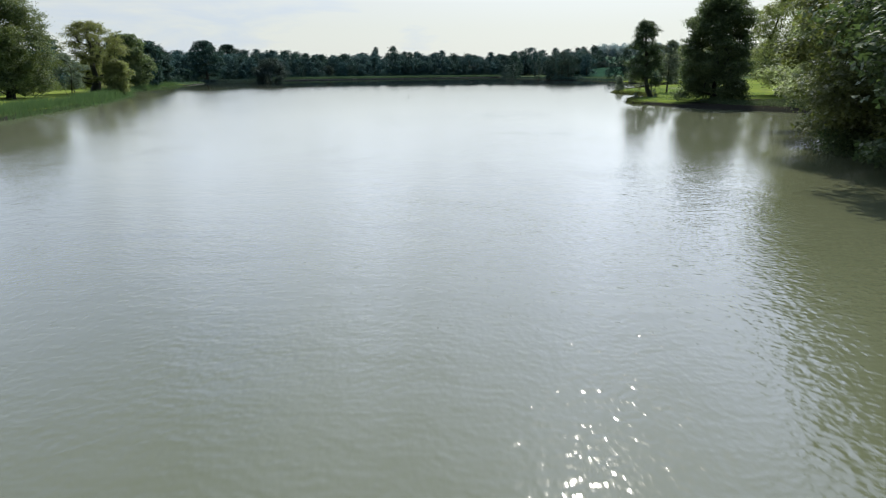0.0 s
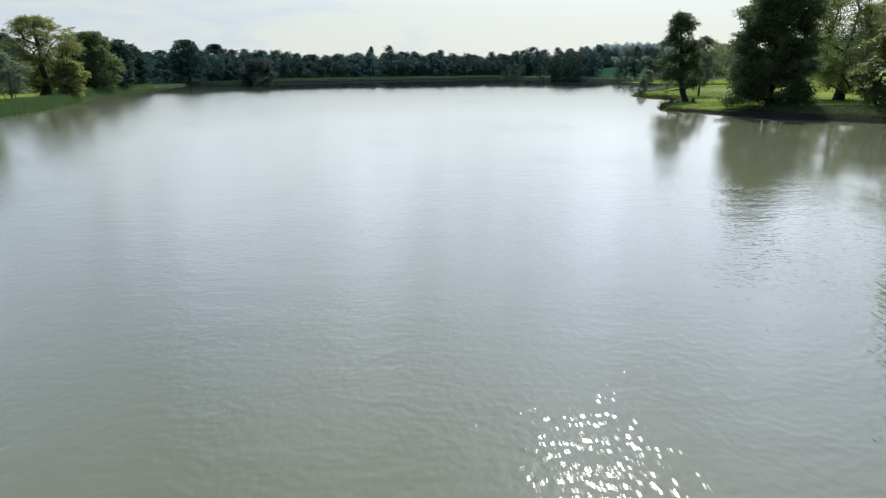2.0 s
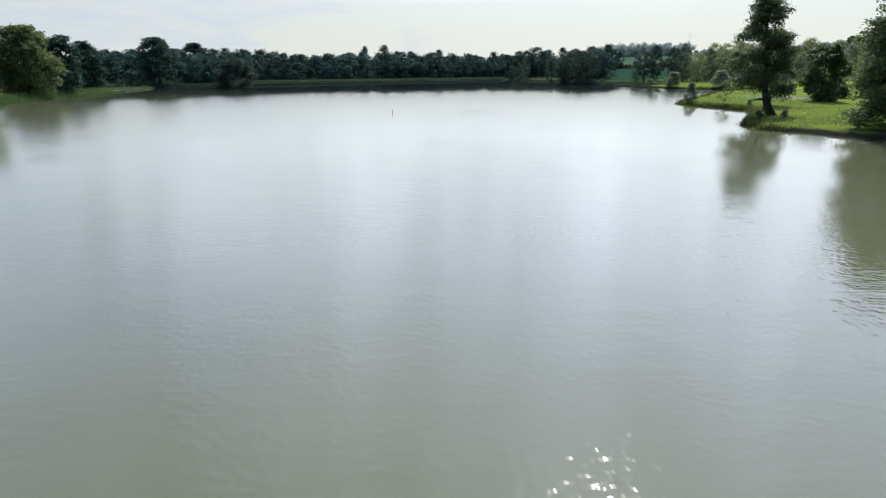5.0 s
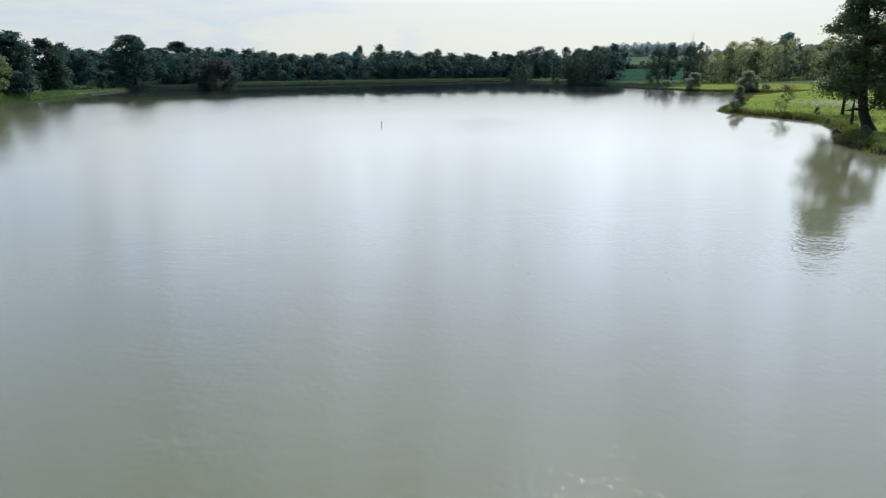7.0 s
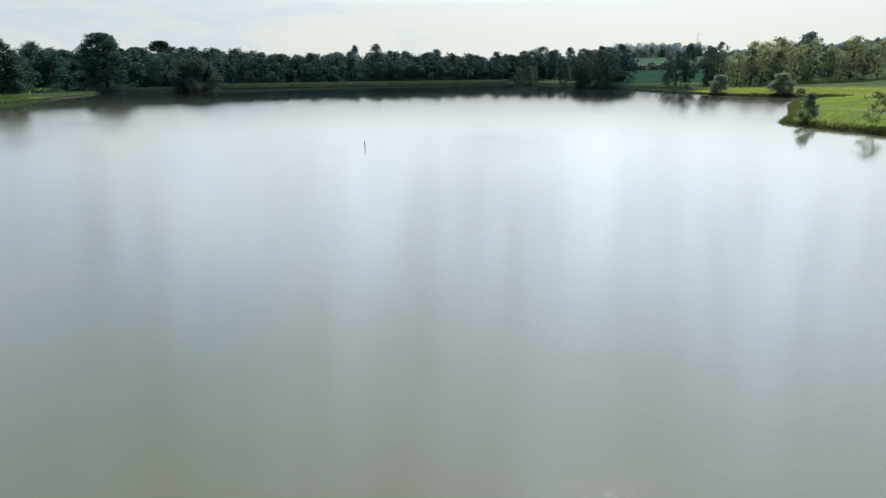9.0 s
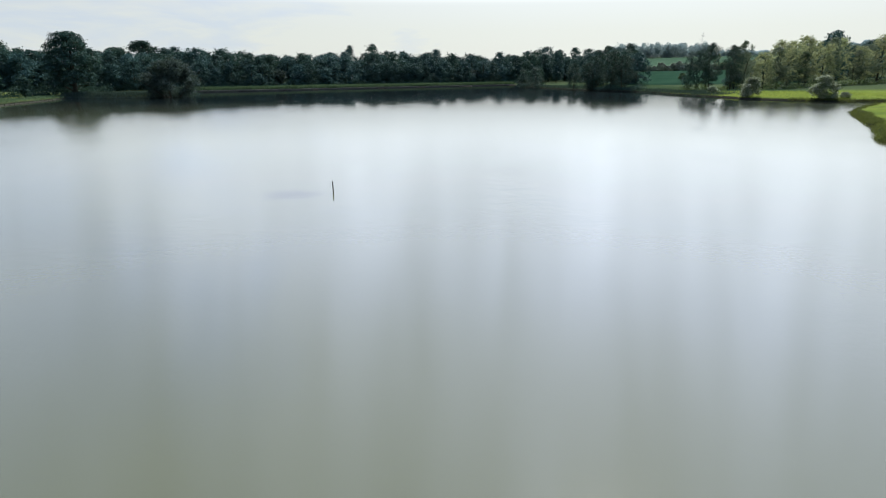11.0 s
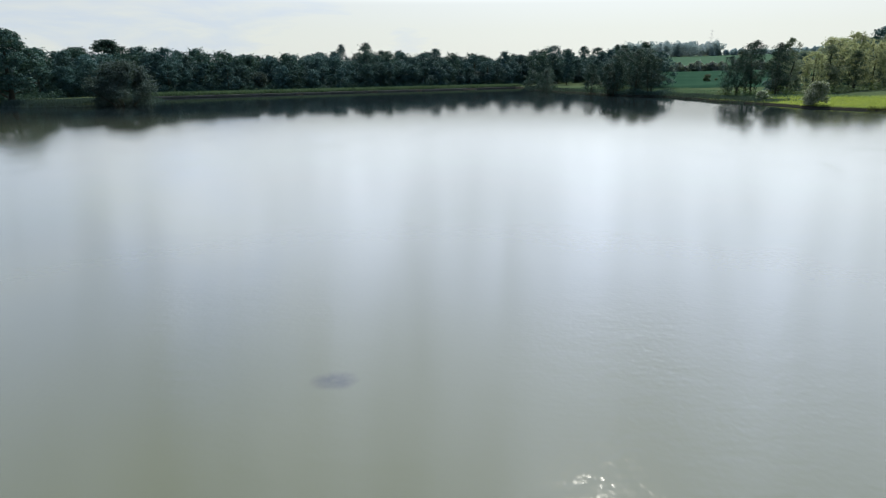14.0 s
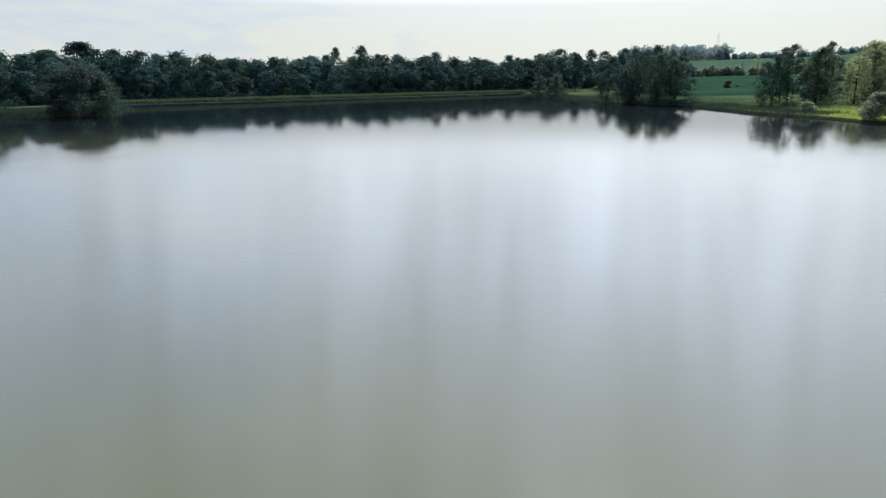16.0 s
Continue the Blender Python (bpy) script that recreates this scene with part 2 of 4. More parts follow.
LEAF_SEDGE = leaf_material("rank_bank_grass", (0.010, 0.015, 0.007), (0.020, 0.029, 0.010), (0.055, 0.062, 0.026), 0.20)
BARK = bark_material("bark_brown", (0.035, 0.028, 0.020), (0.085, 0.068, 0.050))
BARK_DARK = bark_material("bark_dark", (0.012, 0.011, 0.009), (0.032, 0.028, 0.023))


def ground_material():
    g = Graph("grass_ground")
    v = g.where()
    fine, mid, big = g.noise(v, 3.0, 6.0, 0.65), g.noise(v, 0.22, 5.0, 0.6, 0.6), g.noise(v, 0.03, 4.0)
    green = g.ramp(fine, [(0.28, (0.070, 0.098, 0.015)), (0.5, (0.120, 0.156, 0.024)), (0.75, (0.175, 0.200, 0.046))])
    green = g.mix(g.ramp(mid, [(0.42, (0, 0, 0)), (0.62, (0.8, 0.8, 0.8))]), green, (0.070, 0.078, 0.034))
    green = g.mix(g.ramp(big, [(0.38, (0, 0, 0)), (0.62, (0.7, 0.7, 0.7))]), green, (0.044, 0.070, 0.016))
    # bare trodden earth behind the point and dark wet soil at the water's edge
    pos = g.n.new("ShaderNodeNewGeometry").outputs["Position"]
    sep = g.n.new("ShaderNodeSeparateXYZ")
    g.l.new(pos, sep.inputs[0])
    # duller, darker grass colour round the dam and on the western spit
    far_n = g.math("MULTIPLY", g.math("SUBTRACT", sep.outputs[1], 354.0), 0.06, True)
    far_w = g.math("MULTIPLY", g.math("MULTIPLY", g.math("ADD", sep.outputs[0], 105.0), -0.08, True), g.math("MULTIPLY", g.math("SUBTRACT", sep.outputs[1], 285.0), 0.05, True))
    rank = g.math("MAXIMUM", g.math("MULTIPLY", far_n, 0.95), g.math("MULTIPLY", far_w, 0.5))
    green = g.mix(rank, green, g.ramp(fine, [(0.3, (0.026, 0.040, 0.022)), (0.7, (0.048, 0.066, 0.034))]))
    dx = g.math("DIVIDE", g.math("SUBTRACT", sep.outputs[0], 84.0), 9.0)
    dy = g.math("DIVIDE", g.math("SUBTRACT", sep.outputs[1], 207.0), 16.0)
    r = g.math("ADD", g.math("MULTIPLY", dx, dx), g.math("MULTIPLY", dy, dy))
    r = g.math("ADD", r, g.math("MULTIPLY", g.math("SUBTRACT", mid, 0.5), 1.6))
    bare = g.ramp(r, [(0.55, (0.8, 0.8, 0.8)), (0.95, (0, 0, 0))])
    col = g.mix(bare, green, g.ramp(fine, [(0.3, (0.095, 0.105, 0.066)), (0.7, (0.150, 0.150, 0.105))]))
    # shade under the beech and bank trees, painted as near-black ground
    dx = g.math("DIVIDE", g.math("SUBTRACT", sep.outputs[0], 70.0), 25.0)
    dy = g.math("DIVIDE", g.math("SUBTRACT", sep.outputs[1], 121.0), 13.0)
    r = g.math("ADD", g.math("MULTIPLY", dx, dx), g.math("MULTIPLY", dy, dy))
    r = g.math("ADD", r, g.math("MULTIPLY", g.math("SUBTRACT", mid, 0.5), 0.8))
    canopy_shade = g.ramp(r, [(0.8, (1, 1, 1)), (1.05, (0, 0, 0))])
    col = g.mix(canopy_shade, col, g.ramp(fine, [(0.3, (0.010, 0.010, 0.008)), (0.7, (0.026, 0.024, 0.017))]))
    wet = g.ramp(g.math("ADD", sep.outputs[2], g.math("MULTIPLY", mid, 0.25)), [(0.58, (1, 1, 1)), (0.84, (0, 0, 0))])
    col = g.mix(wet, col, g.ramp(fine, [(0.3, (0.009, 0.010, 0.008)), (0.7, (0.022, 0.022, 0.017))]))
    return g.done(col, 0.95, g.bump(fine, 1.0, 0.12, g.bump(mid, 0.6, 0.5)), 0.0)


def crop_material(name, a, b, turn):
    g = Graph(name)
    v = g.where()
    mp = g.n.new("ShaderNodeMapping")
    mp.inputs["Rotation"].default_value = (0, 0, turn)
    g.l.new(v, mp.inputs[0])
    wave = g.n.new("ShaderNodeTexWave")
    wave.inputs["Scale"].default_value, wave.inputs["Distortion"].default_value = 0.05, 1.5
    g.l.new(mp.outputs[0], wave.inputs[0])
    n = g.noise(v, 0.04, 5.0)
    col = g.ramp(g.math("ADD", g.math("MULTIPLY", n, 0.94), g.math("MULTIPLY", wave.outputs["Fac"], 0.06)), [(0.3, a), (0.7, b)])
    return g.done(col, 0.9, g.bump(g.noise(v, 2.0), 0.7, 0.1), 0.0)


def water_material():
    """Silty lake water: olive body, mirror surface, small wind ripples that come and go in patches."""
    g = Graph("lake_water")
    pos = g.n.new("ShaderNodeNewGeometry").outputs["Position"]
    sep = g.n.new("ShaderNodeSeparateXYZ")
    g.l.new(pos, sep.inputs[0])
    big = g.noise(g.where((0.022, 0.010, 1)), 1.0, 3.0, 0.5, 0.5)
    body = g.ramp(big, [(0.3, (0.054, 0.061, 0.032)), (0.7, (0.063, 0.069, 0.041))])
    # dark weed beds just under the surface beside the post; two dark patches near the inlet
    edge = g.noise(g.where(), 0.9, 5.0, 0.6)
    dark_patch = None
    for cx, cy, rx, ry, k in ((-12.7, 170.0, 2.7, 2.2, 0.9), (-5.3, 178.2, 0.9, 0.7, 0.7), (-9.0, 164.0, 0.8, 0.6, 0.3), (65.5, 231.0, 5.0, 5.0, 0.8), (84.5, 257.0, 5.0, 7.0, 0.9)):
        dx = g.math("DIVIDE", g.math("SUBTRACT", sep.outputs[0], cx), rx)
        dy = g.math("DIVIDE", g.math("SUBTRACT", sep.outputs[1], cy), ry)
        r = g.math("ADD", g.math("MULTIPLY", dx, dx), g.math("MULTIPLY", dy, dy))
        r = g.math("ADD", r, g.math("MULTIPLY", g.math("SUBTRACT", edge, 0.5), 1.4))
        m = g.math("MULTIPLY", g.math("SUBTRACT", 1.0, r, True), k)
        dark_patch = m if dark_patch is None else g.math("MAXIMUM", dark_patch, m)
    dark_patch = g.math("MULTIPLY", dark_patch, g.ramp(g.noise(g.where((1.6, 2.6, 1)), 1.0, 5.0, 0.7, 0.6), [(0.38, (0.45, 0.45, 0.45)), (0.60, (1, 1, 1))]))
    # cloud shade at the dam end, painted as a darker water body
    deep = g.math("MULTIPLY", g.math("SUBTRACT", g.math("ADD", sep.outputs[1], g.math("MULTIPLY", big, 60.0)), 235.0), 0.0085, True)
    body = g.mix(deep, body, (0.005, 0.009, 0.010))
    col = g.mix(dark_patch, body, (0.010, 0.012, 0.014))
    rip = g.noise(g.where((0.9, 1.7, 1)), 1.0, 3.0, 0.55, 0.3)
    chop = g.noise(g.where((3.4, 4.6, 1)), 1.0, 1.5, 0.5)
    swell = g.noise(g.where((0.16, 0.30, 1)), 1.0, 2.0)
    patch = g.ramp(g.noise(g.where((0.020, 0.012, 1), (3, 7, 0)), 1.0, 3.0, 0.5, 0.8), [(0.35, (0.35, 0.35, 0.35)), (0.65, (1, 1, 1))])
    height = g.math("ADD", g.math("ADD", g.math("MULTIPLY", rip, 0.25), g.math("MULTIPLY", chop, 0.21)), g.math("MULTIPLY", swell, 0.5))
    # the ripples lean before the wind, so their long faces look south
    face = g.n.new("ShaderNodeCombineXYZ")
    north = g.math("MULTIPLY", g.math("SUBTRACT", sep.outputs[1], 190.0), 0.0067, True)
    west = g.math("MULTIPLY", g.math("MULTIPLY", g.math("ADD", sep.outputs[0], 45.0), -0.025, True), 0.011)
    lean_ = g.math("SUBTRACT", g.math("MULTIPLY", north, g.math("ADD", west, 0.016)), 0.038)
    sheltered = g.math("ADD", sep.outputs[1], g.math("MAXIMUM", g.math("SUBTRACT", g.math("MULTIPLY", sep.outputs[0], -0.9), 36.0), 0.0))
    still = g.math("MULTIPLY", g.math("SUBTRACT", g.math("ADD", sheltered, g.math("MULTIPLY", g.math("SUBTRACT", swell, 0.5), 40.0)), 262.0), 0.022, True)
    g.l.new(g.math("MULTIPLY", lean_, g.math("SUBTRACT", 1.0, g.math("MULTIPLY", still, 0.39))), face.inputs[1])
    face.inputs[2].default_value = 0.9993
    # open to the wind in the south, sheltered under the woods in the north
    calm = g.math("MULTIPLY", g.math("SUBTRACT", g.math("ADD", sep.outputs[1], g.math("MULTIPLY", big, 60.0)), 50.0), 0.008, True)
    wind = g.ramp(calm, [(0.0, (1.12, 1.12, 1.12)), (0.26, (0.56, 0.56, 0.56)), (0.5, (0.42, 0.42, 0.42)), (1.0, (0.24, 0.24, 0.24))])
    lee = g.math("MULTIPLY", g.math("SUBTRACT", g.math("ADD", g.math("MULTIPLY", sep.outputs[0], -1.0), g.math("MULTIPLY", big, 40.0)), 48.0), 0.016, True)
    wind = g.math("ADD", wind, g.math("MULTIPLY", g.math("MULTIPLY", lee, 0.45), g.math("SUBTRACT", 1.0, still)))
    # a cat's paw of wind on the calm middle of the lake
    dx = g.math("DIVIDE", g.math("SUBTRACT", sep.outputs[0], 8.0), 8.0)
    dy = g.math("DIVIDE", g.math("SUBTRACT", sep.outputs[1], 177.0), 13.0)
    gust = g.math("SUBTRACT", 1.0, g.math("ADD", g.math("ADD", g.math("MULTIPLY", dx, dx), g.math("MULTIPLY", dy, dy)), g.math("MULTIPLY", g.math("SUBTRACT", swell, 0.5), 1.5)), True)
    breath = g.ramp(g.noise(g.where((0.16, 0.10, 1), (5, 2, 0)), 1.0, 2.0, 0.5, 0.6), [(0.56, (0, 0, 0)), (0.70, (0.30, 0.30, 0.30))])
    wind = g.math("ADD", g.math("ADD", wind, g.math("MULTIPLY", gust, 0.45)), g.math("MULTIPLY", breath, g.math("SUBTRACT", 1.0, still)))
    nrm = g.bump(height, g.math("MULTIPLY", g.math("MULTIPLY", g.math("MULTIPLY", patch, wind), 1.1), g.math("SUBTRACT", 1.0, g.math("MULTIPLY", still, 0.4))), 0.13, face.outputs[0])
    body_ = g.n.new("ShaderNodeBsdfDiffuse")
    g.l.new(col, body_.inputs["Color"])
    gloss = g.n.new("ShaderNodeBsdfGlossy")
    g.l.new(g.math("SUBTRACT", 0.085, g.math("MULTIPLY", still, 0.04)), gloss.inputs["Roughness"])
    fres = g.n.new("ShaderNodeFresnel")
    fres.inputs["IOR"].default_value = 1.333
    ms = g.n.new("ShaderNodeMixShader")
    for sock in (gloss.inputs["Normal"], fres.inputs["Normal"]):
        g.l.new(nrm, sock)
    g.l.new(fres.outputs[0], ms.inputs[0])
    g.l.new(body_.outputs[0], ms.inputs[1])
    g.l.new(gloss.outputs[0], ms.inputs[2])
    g.l.new(ms.outputs[0], g.out.inputs[0])
    return g.m


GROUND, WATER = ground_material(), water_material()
CROP_A = crop_material("young_crop", (0.011, 0.029, 0.018), (0.017, 0.040, 0.024), 0.4)
CROP_B = crop_material("far_crop", (0.026, 0.050, 0.032), (0.038, 0.066, 0.040), 1.1)


def stone_material():
    g = Graph("weathered_concrete")
    v = g.where()
    n, s = g.noise(v, 1.2, 6.0), g.noise(g.where((0.3, 0.3, 3)), 2.0, 4.0)
    col = g.mix(g.ramp(s, [(0.4, (0, 0, 0)), (0.7, (1, 1, 1))]), g.ramp(n, [(0.3, (0.034, 0.038, 0.036)), (0.7, (0.085, 0.088, 0.080))]), (0.05, 0.06, 0.035))
    return g.done(col, 0.9, g.bump(n, 0.6, 0.05), 0.2)


def post_material():
    g = Graph("wet_dark_wood")
    n = g.noise(g.where((9, 9, 1.5)), 3.0, 6.0)
    return g.done(g.ramp(n, [(0.3, (0.018, 0.015, 0.012)), (0.7, (0.07, 0.058, 0.045))]), 0.7, g.bump(n, 0.8, 0.01), 0.3)


CONCRETE, POST_WOOD = stone_material(), post_material()

# ---- the lie of the land ----
WEST_SHORE = [(-58, -90), (-62, 0), (-68, 60), (-73, 100), (-77, 120), (-84, 150), (-97, 187), (-110, 207), (-116, 235),
              (-121, 262), (-125, 300), (-131, 337), (-137, 350), (-122, 349), (-108, 352), (-98, 362), (-102, 380), (-115, 402)]
DAM = [(-115, 402), (50, 515)]
EAST_SHORE = [(50, 515), (48, 470), (55, 448), (63, 430), (70, 408), (77, 393), (86, 386), (89, 357), (95, 336), (98, 318), (106, 308),
              (113, 301), (130, 298), (128, 291), (109, 277), (91, 258), (82, 244), (72, 225), (62.5, 211), (56.2, 201), (55.8, 192), (58.5, 185), (60.5, 177),
              (57, 169), (53, 158), (45, 147), (43, 139), (48, 131), (53, 121), (60, 114), (66, 107), (61, 92), (52, 76), (41.5, 61), (39, 46),
              (38, 30), (37, -20), (38, -90)]
LAKE = np.array(WEST_SHORE + EAST_SHORE, float)


def smooth(a, b, x):
    u = np.clip((np.asarray(x, float) - a) / (b - a), 0, 1)
    return u * u * (3 - 2 * u)


def wiggle(x, y):
    return (0.9 * np.sin(x * 0.31 + 1.3 * np.sin(y * 0.17)) * np.sin(y * 0.27 + 0.9 * np.sin(x * 0.21))
            + 0.35 * np.sin(x * 0.93 + y * 0.51) * np.sin(y * 0.83 - x * 0.37 + 1.0))


def shore_distance(x, y):
    """Metres from the water's edge: positive on land."""
    x, y = np.asarray(x, float), np.asarray(y, float)
    best, inside = np.full(x.shape, 1e9), np.zeros(x.shape, bool)
    for (ax, ay), (bx, by) in zip(LAKE, np.roll(LAKE, -1, 0)):
        ex, ey = bx - ax, by - ay
        u = np.clip(((x - ax) * ex + (y - ay) * ey) / (ex * ex + ey * ey), 0, 1)
        best = np.minimum(best, (x - ax - u * ex) ** 2 + (y - ay - u * ey) ** 2)
        if ay != by:
            inside ^= ((ay > y) != (by > y)) & (x < ex * (y - ay) / ey + ax)
    return np.where(inside, -1, 1) * np.sqrt(best) + wiggle(x, y) * 0.8


def land(x, y):
    """Height of the ground."""
    x, y = np.asarray(x, float), np.asarray(y, float)
    d = shore_distance(x, y)
    bank = np.where(d > 0, 0.80 * (1 - np.exp(-np.maximum(d, 0) / 0.45)) + 0.35 * smooth(2, 25, d), np.maximum(-2.2, 0.5 * d))
    away = smooth(3, 30, d)
    lumps = 0.16 * np.sin(x * 0.11 + 2 * np.sin(y * 0.05)) * np.sin(y * 0.13 + x * 0.04) * smooth(0.5, 6, d)
    hill = 0.046 * np.maximum(0, y - 425) * smooth(60, 150, x - 0.10 * (y - 425)) * (0.9 + 0.35 * smooth(150, 700, x))
    hill = np.where(hill > 19, 19 + 7 * np.tanh((hill - 19) / 7), hill)
    rise = 0.010 * np.maximum(0, x - 150) * smooth(0, 300, y) + 0.022 * np.maximum(0, -x - 150) + 0.012 * np.maximum(0, y - 560) * (1 - smooth(60, 150, x))
    rise = 14 * np.tanh(rise / 14) + 30 * smooth(430, 760, x * 900 / np.maximum(y, 900)) * smooth(600, 900, y)
    return bank + lumps + (hill + rise) * away


def height_at(x, y):
    return float(land(np.array([x]), np.array([y]))[0])


def quick_mesh(name, verts, faces):
    """A mesh from arrays of corners; all faces have the same number of corners."""
    me = bpy.data.meshes.new(name)
    verts, faces = np.asarray(verts, np.float32), np.asarray(faces, np.int32)
    n, k = faces.shape
    me.vertices.add(len(verts))
    me.vertices.foreach_set("co", verts.ravel())
    me.loops.add(n * k)
    me.loops.foreach_set("vertex_index", faces.ravel())
    me.polygons.add(n)
    me.polygons.foreach_set("loop_start", np.arange(0, n * k, k, dtype=np.int32))
    me.update(calc_edges=True)
    me.validate()
    return me


def sheet(name, xs, ys, height, material):
    gx, gy = np.meshgrid(xs, ys)
    z = height(gx.ravel(), gy.ravel())
    verts = np.stack([gx.ravel(), gy.ravel(), z], 1)
    w, i = len(xs), np.arange(len(xs) * len(ys)).reshape(len(ys), len(xs))
    faces = np.stack([i[:-1, :-1], i[:-1, 1:], i[1:, 1:], i[1:, :-1]], -1).reshape(-1, 4)
    me = quick_mesh(name, verts, faces)
    me.polygons.foreach_set("use_smooth", np.ones(len(faces), bool))
    me.materials.append(material)
    return new(name, me)


def steps(inner, step, far, grow=1.22):
    a, b = inner
    xs, s = list(np.arange(a, b + 0.1, step)), step
    lo, hi, s1, s2 = [], [], step, step
    while xs[-1] < far[1]:
        s2 *= grow
        xs.append(xs[-1] + s2)
    while xs[0] > far[0]:
        s1 *= grow
        xs.insert(0, xs[0] - s1)
    return np.array(xs)


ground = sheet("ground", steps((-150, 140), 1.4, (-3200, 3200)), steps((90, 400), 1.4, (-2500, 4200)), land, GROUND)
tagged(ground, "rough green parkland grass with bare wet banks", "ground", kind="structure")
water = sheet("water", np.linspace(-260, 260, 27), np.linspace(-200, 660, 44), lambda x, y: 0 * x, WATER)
tagged(water, "silty olive-green lake water with light wind ripples", "lake", kind="structure")


def field(name, corners, material, label):
    """A crop sheet that follows the hill, a hand above it."""
    (x0, y0), (x1, y1), (x2, y2), (x3, y3) = corners
    u, v = np.meshgrid(np.linspace(0, 1, 40), np.linspace(0, 1, 40))
    x = (1 - u) * (1 - v) * x0 + u * (1 - v) * x1 + u * v * x2 + (1 - u) * v * x3
    y = (1 - u) * (1 - v) * y0 + u * (1 - v) * y1 + u * v * y2 + (1 - u) * v * y3
    edge = np.minimum(np.minimum(u, 1 - u), np.minimum(v, 1 - v))
    z = land(x.ravel(), y.ravel()) + (0.7 * smooth(0, 0.03, edge) - 0.5 * (edge < 1e-6)).ravel()
    i = np.arange(1600).reshape(40, 40)
    me = quick_mesh(name, np.stack([x.ravel(), y.ravel(), z], 1), np.stack([i[:-1, :-1], i[:-1, 1:], i[1:, 1:], i[1:, :-1]], -1).reshape(-1, 4))
    me.polygons.foreach_set("use_smooth", np.ones(len(me.polygons), bool))
    me.materials.append(material)
    return tagged(new(name, me), label, "field", kind="structure")


field("field", [(95, 440), (190, 440), (330, 590), (105, 580)], CROP_A, "dark green young crop on a slope")
field("field", [(110, 592), (345, 602), (640, 900), (165, 890)], CROP_B, "light green far crop on a hillside")



# ---- building plants ----
def tube(path, radii, sides=7):
    """Corners and faces of a tapering tube."""
    path, radii = np.asarray(path, float), np.asarray(radii, float)
    t = np.gradient(path, axis=0)
    t /= np.linalg.norm(t, axis=1, keepdims=True) + 1e-9
    ref = np.where(np.abs(t[:, 2:3]) > 0.9, [[1.0, 0, 0]], [[0, 0, 1.0]])
    a = np.cross(t, ref)
    a /= np.linalg.norm(a, axis=1, keepdims=True)
    b = np.cross(t, a)
    ang = np.arange(sides) * 2 * np.pi / sides
    v = path[:, None] + radii[:, None, None] * (np.cos(ang)[None, :, None] * a[:, None] + np.sin(ang)[None, :, None] * b[:, None])
    i = np.arange(len(path) * sides).reshape(len(path), sides)
    j = np.roll(i, -1, 1)
    f = np.stack([i[:-1], j[:-1], j[1:], i[1:]], -1).reshape(-1, 4)
    return v.reshape(-1, 3), f


def joined(pieces):
    vs, fs, n = [], [], 0
    for v, f in pieces:
        vs.append(v)
        fs.append(f + n)
        n += len(v)
    return np.concatenate(vs), np.concatenate(fs)


def sprays(rng, centres, outward, size, narrow=0.6, flat=0.9, three=False):
    """Leaf sprays: bent diamonds about the centres, roughly facing outward."""
    n = len(centres)
    nrm = outward * flat + rng.normal(size=(n, 3)) * 0.5
    nrm /= np.linalg.norm(nrm, axis=1, keepdims=True) + 1e-9
    a = np.cross(nrm, rng.normal(size=(n, 3)))
    a /= np.linalg.norm(a, axis=1, keepdims=True) + 1e-9
    b = np.cross(nrm, a)
    s = size * rng.uniform(0.55, 1.35, (n, 1))
    if three:
        v = np.stack([centres - a * s, centres + b * s * 0.95 + a * s * 0.3, centres - b * s * 0.7 + a * s * 0.8], 1)
        return v.reshape(-1, 3), np.arange(3 * n).reshape(n, 3)
    bend = nrm * s * 0.25
    v = np.stack([centres - a * s, centres + b * s * narrow - bend, centres + a * s, centres - b * s * narrow - bend], 1)
    return v.reshape(-1, 3), np.arange(4 * n).reshape(n, 4)


def part(name, verts, faces, material, parent, label="", round_=False):
    me = quick_mesh(name, verts, faces)
    if round_:
        me.polygons.foreach_set("use_smooth", np.ones(len(me.polygons), bool))
    me.materials.append(material)
    ob = new(name, me)
    ob.parent = parent
    if label:
        tagged(ob, label)
    return ob


PROFILES = {
    "round": lambda u: np.sqrt(np.clip(1 - (1.75 * u - 0.8) ** 2, 0.05, 1)),
    "dome": lambda u: np.sqrt(np.clip(1 - u ** 2 * 0.98, 0.02, 1)) * (0.75 + 0.25 * smooth(0, 0.3, u)),
    "egg": lambda u: np.clip(1.12 * (1 - u * 0.93) ** 0.55 * (0.75 + 0.25 * smooth(0, 0.18, u)), 0.05, 1),
    "slim": lambda u: np.clip(np.sin(np.pi * np.clip(u * 0.86 + 0.12, 0, 1)) ** 0.7, 0.12, 1),
    "barrel": lambda u: np.clip(1.02 + 0.15 * u - 0.40 * u ** 2 - 0.42 * smooth(0.66, 1.0, u), 0.1, 1.05),
    "cone": lambda u: np.clip(1.02 - u, 0.06, 1),
}


